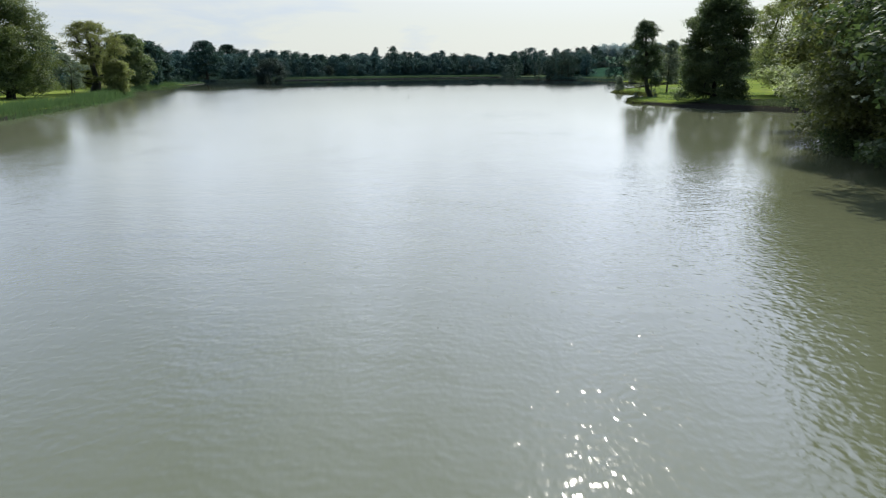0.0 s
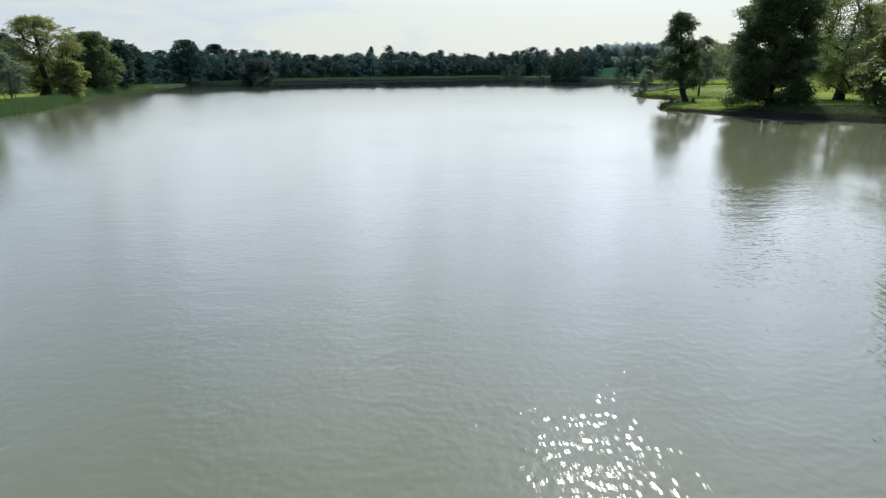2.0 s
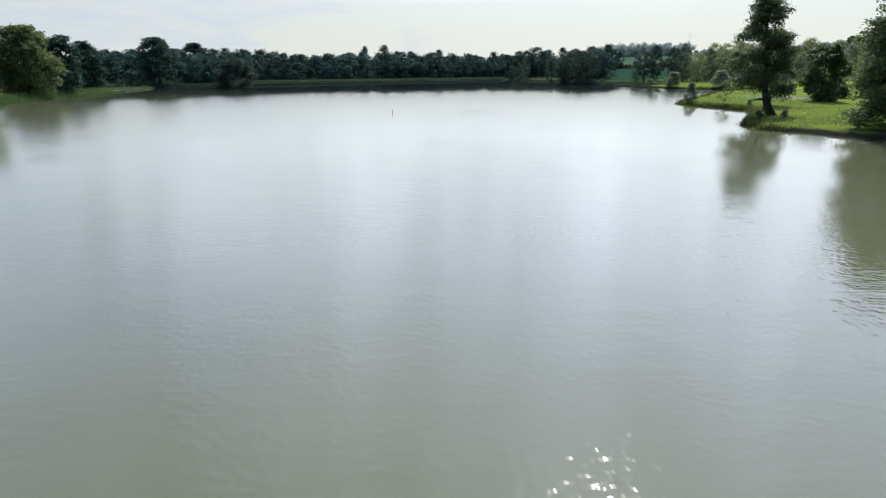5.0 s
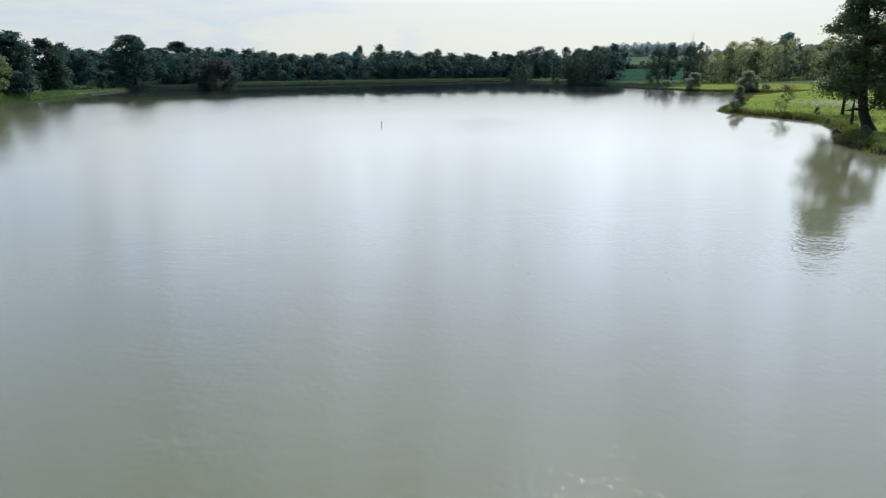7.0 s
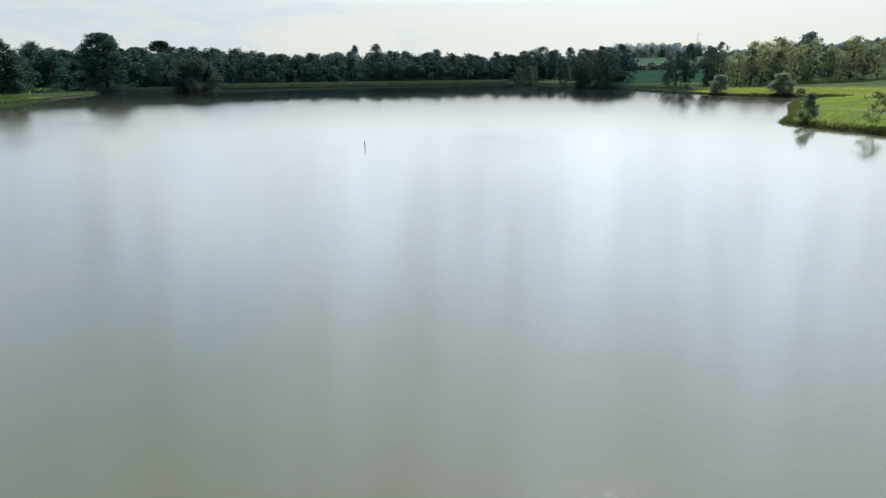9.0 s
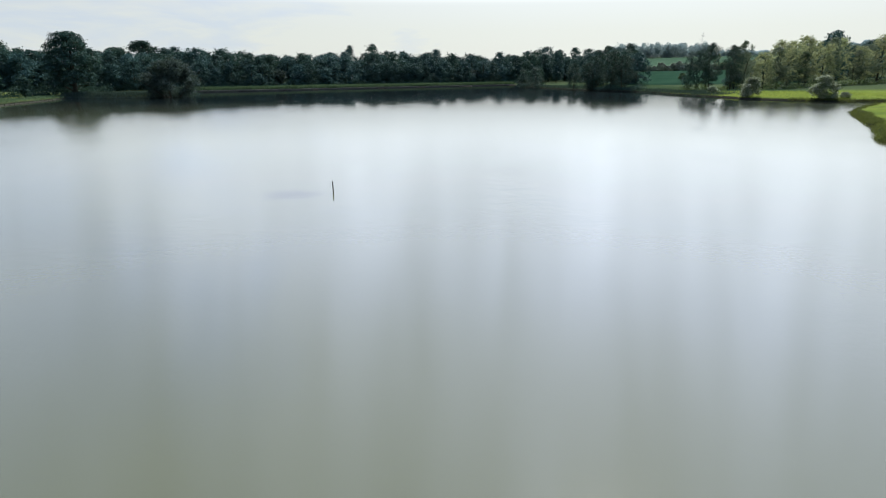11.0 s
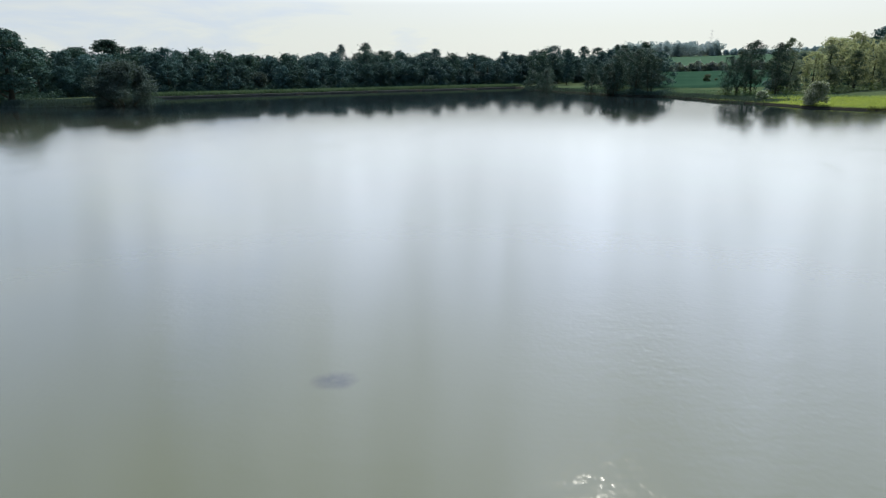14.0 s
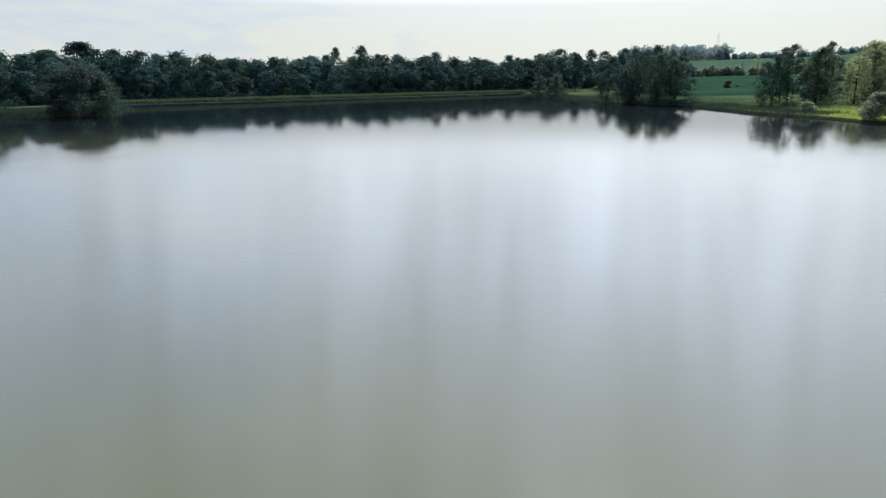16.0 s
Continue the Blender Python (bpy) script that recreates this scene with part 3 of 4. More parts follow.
def grow(rng, stems, tips):
    """Join every tip to the nearest part of the skeleton below it; returns the chains and how much each carries."""
    pos, parent, chains = [], [], []
    for path in stems:
        ids = []
        for k, p in enumerate(path):
            parent.append(ids[-1] if k else -1)
            ids.append(len(pos))
            pos.append(np.array(p, float))
        chains.append(ids)
    axis = np.mean([p[-1][:2] for p in stems], 0)
    for k in np.argsort(np.hypot(*(tips[:, :2] - axis).T) + 0.25 * tips[:, 2]):
        have, c = np.array(pos), tips[k]
        gap = have - c
        flat = np.hypot(gap[:, 0], gap[:, 1])
        j = int(np.argmin(np.linalg.norm(gap, axis=1) + 1.6 * np.maximum(0, gap[:, 2] + 0.35 * flat)))
        p0 = have[j]
        bow = (p0 + c) / 2 + np.array([0, 0, 0.10]) * np.linalg.norm(c - p0) + rng.normal(size=3) * 0.09 * np.linalg.norm(c - p0)
        ids = [j]
        for q in (0.3, 0.6, 0.82, 1.0):
            parent.append(ids[-1])
            ids.append(len(pos))
            pos.append((1 - q) ** 2 * p0 + 2 * q * (1 - q) * bow + q * q * c + rng.normal(size=3) * 0.03 * np.linalg.norm(c - p0))
        chains.append(ids)
    load = np.zeros(len(pos))
    for i in range(len(pos) - 1, -1, -1):
        load[i] += 0.25
        if parent[i] >= 0:
            load[parent[i]] += load[i]
    return np.array(pos), chains, load


def plant(name, seed, high, low, wide, shape, lobes, lobe, leaves, leaf, trunk, bark, foliage, lean=(0, 0), limbs=10, squash=0.75,
          stems=1, fork=0.8, deep=0.5, hero=False, crown_label="", spread=1.0, kick=0.0, three=True, flat=0.55, up=0.55, twig=0.0, uneven=1.0):
    """A tree or bush at the origin: forking trunk and limbs, and a crown of leaf sprays gathered on twigs with gaps between."""
    rng = np.random.default_rng(seed)
    thing = new(name)
    prof = PROFILES[shape]
    u = rng.permutation((np.arange(lobes) + rng.uniform(0, 1, lobes)) / lobes) ** 0.9
    u[:2] = 0.96, 0.85
    th = rng.uniform(0, 2 * np.pi) + np.arange(lobes) * 2.39996 + rng.normal(size=lobes) * 0.35
    # the crown bulges more to some sides than to others
    bulge = 1 + uneven * (0.13 * np.sin(2 * th + rng.uniform(0, 6)) + 0.10 * np.sin(3 * th + 5 * u + rng.uniform(0, 6)))
    rr = wide * prof(u) * bulge * rng.uniform(0.35, 1.0, lobes) ** 0.6
    rr[0] *= 0.2
    size = lobe * rng.uniform(0.55, 1.35, lobes) * (0.65 + 0.35 * prof(u))
    rr = np.maximum(0, rr - size * 0.55)
    z = low + u * (high - low)
    z = np.minimum(z, high - size * squash * 0.8)
    c = np.stack([rr * np.cos(th), rr * np.sin(th), z], 1)
    c[:, :2] += np.array(lean) * (z / high)[:, None]
    # trunk and limbs
    top = low + (fork if stems == 1 else 0.62) * (high - low)
    paths = []
    for k in range(stems):
        s = np.linspace(0, 1, 9) ** 1.3
        off = rng.normal(size=2) * (0 if stems == 1 else wide * 0.4)
        px = lean[0] * s * top / high + off[0] * s ** 1.2 + 0.3 * trunk * np.sin(5 * s + rng.uniform(0, 6)) + (off[0] * 0.25 if stems > 1 else 0) + kick * np.exp(-(s * top / 2.2) ** 1.5)
        py = lean[1] * s * top / high + off[1] * s ** 1.2 + 0.3 * trunk * np.sin(4 * s + rng.uniform(0, 6)) + (off[1] * 0.25 if stems > 1 else 0)
        paths.append(np.stack([px, py, s * top * (1 if k == 0 else rng.uniform(0.8, 1.0)) - 0.5], 1))
    pos, chains, load = grow(rng, paths, c)
    root = max(load[ch[0]] for ch in chains[:stems])
    base = trunk / (1 if stems == 1 else 1.5)
    rad = np.maximum(base * (load / root) ** 0.6, 0.022 + 0.02 * trunk)
    wood, branches = [], []
    for k, ch in enumerate(chains):
        r = rad[ch].copy()
        if k < stems:
            h = pos[ch, 2] + 0.5
            r *= 1 + 0.75 * np.exp(-h / (2.2 * trunk + 0.1))
            wood.append(tube(pos[ch], r, 9))
        else:
            r[0] = min(r[0], r[1] * 1.25)
            branches.append((r[1], tube(pos[ch], r, 6 if hero else 4)))
    branches.sort(key=lambda p: -p[0])
    # crown: twigs fan out from each limb's end, leaves sit along them
    share = size ** 2 / (size ** 2).sum()
    cs, ns, twigs = [], [], []
    for k in range(lobes):
        n = max(6, int(leaves * share[k]))
        sub = max(5, n // (7 if leaves < 8000 else 14))
        d = rng.normal(size=(sub, 3))
        d[:, 2] += 0.2
        d /= np.linalg.norm(d, axis=1, keepdims=True)
        far = size[k] * rng.uniform(0.7, 1.18, sub) * (1 + 0.16 * np.sin(d[:, 0] * 5 + k) * np.sin(d[:, 1] * 6 + 2 * k))
        who = rng.integers(0, sub, n)
        along_ = deep * 0.7 + (1.04 - deep * 0.7) * rng.uniform(0, 1, n) ** 0.75
        reach = d[who] * (far[who] * along_)[:, None]
        reach[:, 2] -= 0.10 * size[k] * along_ ** 2
        puff = rng.normal(size=(n, 3)) * [1, 1, 0.7] * (size[k] * 0.085 + leaf * 0.6)
        cs.append(c[k] + (reach + puff) * [spread, spread, squash])
        ns.append(d[who] * flat + [0, 0, up])
        if twig:
            for i in range(0, sub, 2 if hero else 4):
                e = c[k] + d[i] * far[i] * 0.92 * [spread, spread, squash]
                twigs.append(tube([c[k], (c[k] + e) / 2 + [0, 0, 0.06 * size[k]], e], [twig, twig * 0.7, twig * 0.3], 3))
    cs, ns = np.concatenate(cs), np.concatenate(ns)
    keep = cs[:, 2] > 0.15
    cs, ns = cs[keep], ns[keep]
    if hero:
        v, f = joined(wood)
        part("trunk", v, f, bark, thing, round_=True)
        for _, (v, f) in branches[:limbs]:
            part("limb", v, f, bark, thing, round_=True)
        v, f = joined([t for _, t in branches[limbs:]] + twigs)
        tagged(part("twig_spray", v, f, bark, thing, round_=True), kind="stuff")
    else:
        v, f = joined(wood + [t for _, t in branches[:limbs * 3]] + twigs)
        part("trunk", v, f, bark, thing, round_=True)
    v, f = sprays(rng, cs, ns, leaf, flat=1.0, three=three)
    part("crown", v, f, foliage, thing, crown_label)
    return thing


def stand(thing, x, y, turn=0.0, scale=1.0, tall=1.0, sink=0.05, z=None):
    """Put a plant on the ground."""
    thing.matrix_basis = spot(x, y, turn, scale, tall, sink, z)
    return thing


def spot(x, y, turn=0.0, scale=1.0, tall=1.0, sink=0.05, z=None):
    h = height_at(x, y) if z is None else z
    return pose(x, y, h - sink, 0, 0, turn) @ Matrix.Diagonal((scale, scale, scale * tall, 1))


def again(thing, x, y, turn=0.0, scale=1.0, tall=1.0, sink=0.05, label=""):
    s = thing.scale
    ob = copy_thing(thing, spot(x, y, turn, scale, tall, sink) @ Matrix.Diagonal((1 / s[0], 1 / s[1], 1 / s[2], 1)))
    return tagged(ob, label) if label else ob


# ---- trees on the east bank ----
near = plant("overhanging_tree", 11, 27, 1.0, 14.2, "egg", 170, 2.7, 140000, 0.17, 0.55, BARK_DARK, LEAF_PALE, limbs=16, squash=0.5, hero=True, three=False, uneven=0.3)
tagged(stand(near, 51.5, 70), "large spreading tree with pale new leaves drooping to the water", "tree")
near_b = plant("overhanging_tree", 12, 26, 0.9, 12.8, "egg", 170, 2.7, 140000, 0.18, 0.45, BARK_DARK, LEAF_FRESH, limbs=14, squash=0.5, hero=True, uneven=0.4)
tagged(stand(near_b, 43, 55.5), "wide tree in fresh green leaf overhanging the water", "tree")
shade = plant("overhanging_tree", 14, 30, 0.8, 16.0, "dome", 140, 3.2, 85000, 0.245, 0.6, BARK_DARK, LEAF_BANK, limbs=12, squash=0.6, hero=True)
tagged(stand(shade, 43, 38), "dense dark tree leaning out over the shaded water", "tree")
beech = plant("beech_tree", 27, 24.5, 0.9, 7.5, "barrel", 260, 2.0, 150000, 0.16, 0.6, BARK_DARK, LEAF_DEEP, limbs=22, squash=0.55, hero=True, uneven=0.2, deep=0.4)
tagged(stand(beech, 58.2, 131), "tall dense dark green tree, its skirts hanging to the grass", "tree")
lean = plant("leaning_tree", 36, 18.4, 3.8, 5.5, "egg", 64, 1.6, 38000, 0.14, 0.52, BARK_DARK, LEAF_BANK, lean=(-0.6, 2.0), kick=1.9, limbs=26, squash=0.72, hero=True, twig=0.02, uneven=0.5)
tagged(stand(lean, 51.4, 154), "dark leaning waterside tree with a low bare side branch", "tree")
lb_v, lb_f = tube([(0.4, 0.3, 2.5), (-0.6, 0.3, 2.75), (-1.5, 0.2, 2.6), (-2.3, 0.3, 2.55)], [0.2, 0.16, 0.1, 0.04], 6)
part("limb", lb_v, lb_f, BARK_DARK, lean, "low bare side branch", True)
second = plant("slender_tree", 33, 14.6, 2.6, 4.3, "slim", 40, 1.5, 12000, 0.14, 0.22, BARK_DARK, LEAF_GREY, limbs=12, squash=0.8, hero=True, twig=0.02)
tagged(stand(second, 66, 179), "slender young tree in thin fresh leaf behind the leaning one", "tree")
open_tree = plant("spreading_oak", 35, 24, 2.2, 10.5, "round", 110, 2.8, 52000, 0.16, 0.8, BARK_DARK, LEAF_YELLOW, deep=0.4, fork=0.35, limbs=24, squash=0.65, hero=True, twig=0.025)
tagged(stand(open_tree, 83, 150), "tall oak with dark limbs showing through thin yellow-green leaf", "tree")
dark_b = plant("dark_round_tree", 37, 11.8, 0.6, 5.2, "round", 56, 1.7, 16000, 0.255, 0.3, BARK_DARK, LEAF_BANK, limbs=8, squash=0.75)
tagged(stand(dark_b, 83, 190), "dark rounded tree with leaves down to the lawn", "tree")
bright = plant("bank_tree", 39, 14, 1.2, 6.0, "round", 56, 1.7, 18000, 0.25, 0.3, BARK, LEAF_FRESH, limbs=10, squash=0.7)
tagged(stand(bright, 73, 121), "bright green tree at the back of the bay", "tree")
again(bright, 80, 108, 140, 1.15)
again(bright, 66, 96, 70, 0.9)
again(dark_b, 96, 205, 60, 0.75)
for x, y, s, turn in ((90, 146, 0.8, 260), (95, 148, 1.0, 80), (104, 158, 1.0, 310), (88, 126, 1.1, 200), (98, 136, 1.1, 30)):
    again(dark_b, x, y, turn, s, label="dark bushy tree in the shade behind the bank trees")

sapling = plant("waterside_bush", 41, 4.4, 0.25, 1.75, "egg", 26, 0.75, 6500, 0.085, 0.07, BARK, LEAF_GREY, limbs=10, stems=4, squash=0.8)
tagged(stand(sapling, 57.2, 196.8), "grey-green upright bush at the tip of the point", "bush")
sapling_b = plant("sapling", 43, 4.9, 0.8, 2.0, "round", 24, 0.75, 3000, 0.08, 0.06, BARK, LEAF_FRESH, limbs=14, stems=2, squash=0.7)
tagged(stand(sapling_b, 60.2, 186.2), "thin sapling with sparse leaves on the bank", "sapling")
again(sapling, 46.2, 145.5, 80, 0.42, 0.8, label="low scrubby bush on the bank corner")
again(sapling, 63, 181, 200, 0.38, 0.7, label="low scrubby bush on the bank edge")
again(sapling, 58.5, 171, 300, 0.33, 0.7, label="low scrubby bush on the bank edge")

again(sapling, 50.6, 156.8, 120, 0.45, 0.7, label="dark scrub round the foot of a leaning tree")
again(sapling, 52.8, 150.2, 250, 0.4, 0.6, label="dark scrub round the foot of a leaning tree")
stump = new("broken_stem")
tagged(stump, "dark broken tree stem on the bank edge", "dead tree")
v, f = tube([(0, 0, -0.4), (0.05, 0, 1.0), (-0.05, 0.05, 2.3), (0.0, 0.1, 3.4)], [0.26, 0.2, 0.17, 0.06], 8)
part("trunk", v, f, BARK_DARK, stump, round_=True)
stump.matrix_basis = spot(55.2, 161.0)
haw = plant("hawthorn_bush", 45, 6.1, 0.2, 3.8, "dome", 50, 1.2, 16000, 0.135, 0.14, BARK, LEAF_BLOSSOM, limbs=10, stems=3, squash=0.8)
tagged(stand(haw, 100.5, 321), "rounded hawthorn bush with white blossom at the water's edge", "bush", "hawthorns in blossom")
again(haw, 113.5, 304, 100, 1.1, 1.0)

again(haw, 104.5, 330, 40, 0.55, 0.75, label="low hawthorn scrub on the far bank, flecked with blossom")
again(haw, 99.5, 345, 220, 0.6, 0.8, label="low hawthorn scrub on the far bank, flecked with blossom")
again(haw, 121.0, 305, 150, 0.5, 0.6, label="low hawthorn scrub on the far bank, flecked with blossom")

# ---- trees on the west bank ----
chestnut = plant("chestnut_tree", 51, 24.5, 2.2, 12.5, "round", 90, 3.0, 90000, 0.19, 0.65, BARK_DARK, LEAF_MID, deep=0.75, fork=0.5, limbs=18, squash=0.7, hero=True)
tagged(stand(chestnut, -107, 150), "big dense broadleaf tree above the reeds", "tree")
low_tree = plant("park_tree", 53, 14, 2.0, 6.6, "round", 44, 1.8, 26000, 0.17, 0.3, BARK_DARK, LEAF_FRESH, limbs=12, squash=0.7)
tagged(stand(low_tree, -103, 146), "low olive-green tree in front of a bigger one", "tree")
grey_tree = plant("willow_tree", 55, 11.2, 2.2, 5.2, "round", 40, 1.5, 12000, 0.14, 0.2, BARK_DARK, LEAF_GREY, limbs=16, stems=3, squash=0.7, twig=0.02)
tagged(stand(grey_tree, -101, 165), "small grey-green tree on several stems behind the reeds", "tree")
oak = plant("spreading_oak", 57, 20.4, 4.0, 9.0, "round", 130, 2.1, 46000, 0.135, 1.0, BARK_DARK, LEAF_YELLOW, deep=0.4, fork=0.28, lean=(1.5, 0), limbs=36, squash=0.62, hero=True, twig=0.035)
tagged(stand(oak, -104.8, 184), "old oak with heavy dark limbs and thin yellow-green leaf", "tree")
oak_low = plant("park_tree", 59, 10.0, 1.6, 4.4, "round", 50, 1.8, 17000, 0.195, 0.25, BARK_DARK, LEAF_YELLOW, limbs=10, squash=0.75)
tagged(stand(oak_low, -97.2, 183), "low yellow-green tree beside an old oak", "tree")
again(oak_low, -112, 196, 90, 1.1)
bollard = new("wooden_post")
tagged(bollard, "short dark weathered post on the lawn under an oak", "post")
v, f = tube([(0, 0, -0.3), (0.01, 0, 0.7), (0.02, 0, 1.25), (0.02, 0, 1.3)], [0.2, 0.19, 0.17, 0.08], 9)
part("shaft", v, f, BARK_DARK, bollard, round_=True)
bollard.matrix_basis = spot(-99.3, 183.0)
broad = plant("chestnut_tree", 61, 19.8, 1.2, 9.6, "round", 70, 2.8, 36000, 0.275, 0.5, BARK_DARK, LEAF_DEEP, deep=0.7, limbs=12, squash=0.72, hero=True)
tagged(stand(broad, -120.5, 236), "round-headed dark broadleaf tree with sunlit edges by the lake", "tree")
dark_l = plant("dark_round_tree", 63, 18.2, 0.8, 7.4, "round", 36, 2.6, 13500, 0.305, 0.4, BARK_DARK, LEAF_DARK, limbs=10, squash=0.75)
tagged(stand(dark_l, -122, 257), "tall dark tree with crown down to the grass", "tree")
again(dark_l, -134, 268, 80, 0.95, 1.0)
again(dark_l, -134, 291, 200, 0.98, 1.0)
again(dark_l, -150, 296, 20, 0.9, 0.9)
again(dark_l, -146, 278, 290, 1.05, 1.0)
lone = plant("young_tree", 65, 7, 1.6, 2.6, "round", 18, 1.0, 2200, 0.22, 0.1, BARK_DARK, LEAF_DARK, limbs=8)
tagged(stand(lone, -136, 327), "small lone tree on the grass by the water", "tree")
far_oak = plant("parkland_oak", 67, 22.5, 3.5, 11.8, "dome", 100, 2.7, 24000, 0.295, 0.8, BARK_DARK, LEAF_DARK, fork=0.3, limbs=22, squash=0.62, hero=True, twig=0.04)
tagged(stand(far_oak, -137, 357), "broad dark parkland oak with a wide domed crown", "tree")
willow = plant("willow_bush", 69, 12.0, 0.5, 11.6, "dome", 70, 2.4, 40000, 0.18, 0.3, BARK_DARK, LEAF_WILLOW, limbs=26, stems=7, squash=0.8)
tagged(stand(willow, -98.0, 351, 0.0, 1.12, 1.0, z=0.0), "wide grey-green willow bush standing in the lake edge", "bush")
# ---- woods ----
rng = np.random.default_rng(5)
WOOD = []
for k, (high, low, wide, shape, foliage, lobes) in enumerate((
        (18, 0.8, 7.6, "round", LEAF_WOOD_HAZE, 40), (17, 0.5, 6.8, "round", LEAF_WOOD_HAZE, 34), (19, 1.5, 8.2, "dome", LEAF_DARK, 44),
        (15, 0.3, 7.0, "dome", LEAF_WOOD_HAZE, 36), (20, 2.0, 5.8, "slim", LEAF_WOOD_HAZE, 34), (12, 0.3, 5.6, "round", LEAF_WILLOW, 26), (17, 1.2, 7.0, "round", LEAF_GREY, 38))):
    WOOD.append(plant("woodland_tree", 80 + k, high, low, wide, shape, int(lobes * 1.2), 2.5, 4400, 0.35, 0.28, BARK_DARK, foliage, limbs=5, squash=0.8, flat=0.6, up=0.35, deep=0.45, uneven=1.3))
WOOD_LABELS = ["rounded mid-green tree in a mixed wood", "dark egg-shaped tree in a mixed wood", "dark broad-headed tree in a mixed wood",
               "low domed tree at a wood's edge", "tall slim tree in a mixed wood", "fresh green small tree at a wood's edge", "grey-green tree in thin spring leaf"]
used = set()


def wood(k, x, y, scale=1.0, tall=1.0, group="wood beyond the dam"):
    turn = rng.uniform(0, 360)
    if k in used:
        ob = again(WOOD[k], x, y, turn, scale, tall)
    else:
        used.add(k)
        ob = stand(WOOD[k], x, y, turn, scale, tall)
    return tagged(ob, WOOD_LABELS[k], "tree", group)


# behind the dam: rows that run along it
along, out_ = Vector((165, 113)).normalized(), Vector((-113, 165)).normalized()
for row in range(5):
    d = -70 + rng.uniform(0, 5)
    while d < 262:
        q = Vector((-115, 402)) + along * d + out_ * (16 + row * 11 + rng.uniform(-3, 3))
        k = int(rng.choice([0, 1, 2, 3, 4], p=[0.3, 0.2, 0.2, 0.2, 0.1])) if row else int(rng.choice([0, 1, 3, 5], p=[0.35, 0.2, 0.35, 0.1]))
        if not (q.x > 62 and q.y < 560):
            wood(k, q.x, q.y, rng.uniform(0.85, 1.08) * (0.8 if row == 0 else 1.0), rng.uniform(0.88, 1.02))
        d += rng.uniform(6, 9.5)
# trees whose heads stand above the rest
again(far_oak, -161, 467, 50, 1.06, 1.0, label="tall oak standing above a dark wood")
again(far_oak, -174, 462, 170, 0.85, 1.05, label="oak standing above a dark wood")
wood(0, -150, 470, 1.15, 1.0)
wood(2, -120, 506, 1.05, 1.0)
wood(4, -58.5, 546, 0.8, 1.55)
wood(2, -43.6, 541, 1.15, 1.15)
wood(5, 34.5, 545, 0.95, 1.0)
wood(0, 92, 637, 1.35, 1.05)
for x, y, k, s in ((70, 600, 0, 1.2), (80, 620, 2, 1.2), (105, 650, 0, 1.25), (60, 585, 1, 1.1), (120, 660, 4, 1.15), (50, 570, 3, 1.1), (75, 570, 0, 1.0), (95, 600, 2, 1.0), (140, 690, 0, 1.1), (160, 700, 2, 1.0)):
    wood(k, x, y, s)
for k in range(34):
    y = rng.uniform(468, 600)
    x = rng.uniform(56, 0.385 * (y - 183))
    if y < 515 and 0.222 < x / (y - 183) < 0.305:
        continue
    wood(int(rng.integers(0, 5)), x, y, rng.uniform(0.85, 1.1), rng.uniform(0.85, 1.05), "wood behind the grove")
for k in range(10):
    y = rng.uniform(436, 470)
    wood(int(rng.integers(0, 4)), rng.uniform(78, 0.40 * (y - 183)), y, rng.uniform(0.8, 1.0), rng.uniform(0.85, 1.05), "wood behind the grove")
# west: parkland belt that closes the view
for x, y in ((-185, 430), (-200, 415), (-215, 440), (-230, 420), (-190, 395), (-210, 385), (-175, 380), (-195, 360), (-215, 350), (-170, 350), (-180, 330), (-200, 310),
             (-165, 320), (-185, 290), (-205, 270), (-170, 265), (-190, 240), (-210, 220), (-185, 215), (-160, 165), (-185, 160), (-150, 130), (-170, 110), (-245, 390), (-240, 340), (-235, 290), (-160, 410), (-150, 425), (-138, 420), (-130, 430)):
    wood(2, x + rng.uniform(-4, 4), y + rng.uniform(-4, 4), rng.uniform(0.85, 1.1), rng.uniform(0.85, 1.05), "parkland belt")
for x, y, s in ((-128, 150, 1.1), (-135, 176, 1.0), (-140, 205, 1.0), (-155, 240, 1.05), (-122, 120, 1.05), (-112, 95, 1.0), (-170, 190, 1.1)):
    wood(2, x, y, s, 1.0, "parkland belt")

# east: grove at the water's edge
alder = plant("alder_tree", 91, 16.5, 1.8, 5.0, "round", 56, 1.6, 7500, 0.155, 0.24, BARK_DARK, LEAF_DARK, limbs=20, stems=5, squash=0.8, twig=0.03)
tagged(stand(alder, 77, 397), "dark twiggy alder at the water's edge", "tree", "waterside grove")
for x, y, s, h in ((81.5, 394, 0.95, 0.95), (71, 404, 0.95, 1.0), (75, 412, 1.0, 1.05), (85, 400, 0.9, 0.95), (50, 440, 0.9, 0.85), (47, 460, 0.85, 0.85), (52, 452, 0.75, 0.95), (55, 462, 0.7, 0.9), (86, 440, 1.0, 1.1), (69, 407, 0.9, 0.9), (65, 418, 0.85, 0.95), (82, 410, 0.95, 1.1)):
    again(alder, x, y, rng.uniform(0, 360), s, h)
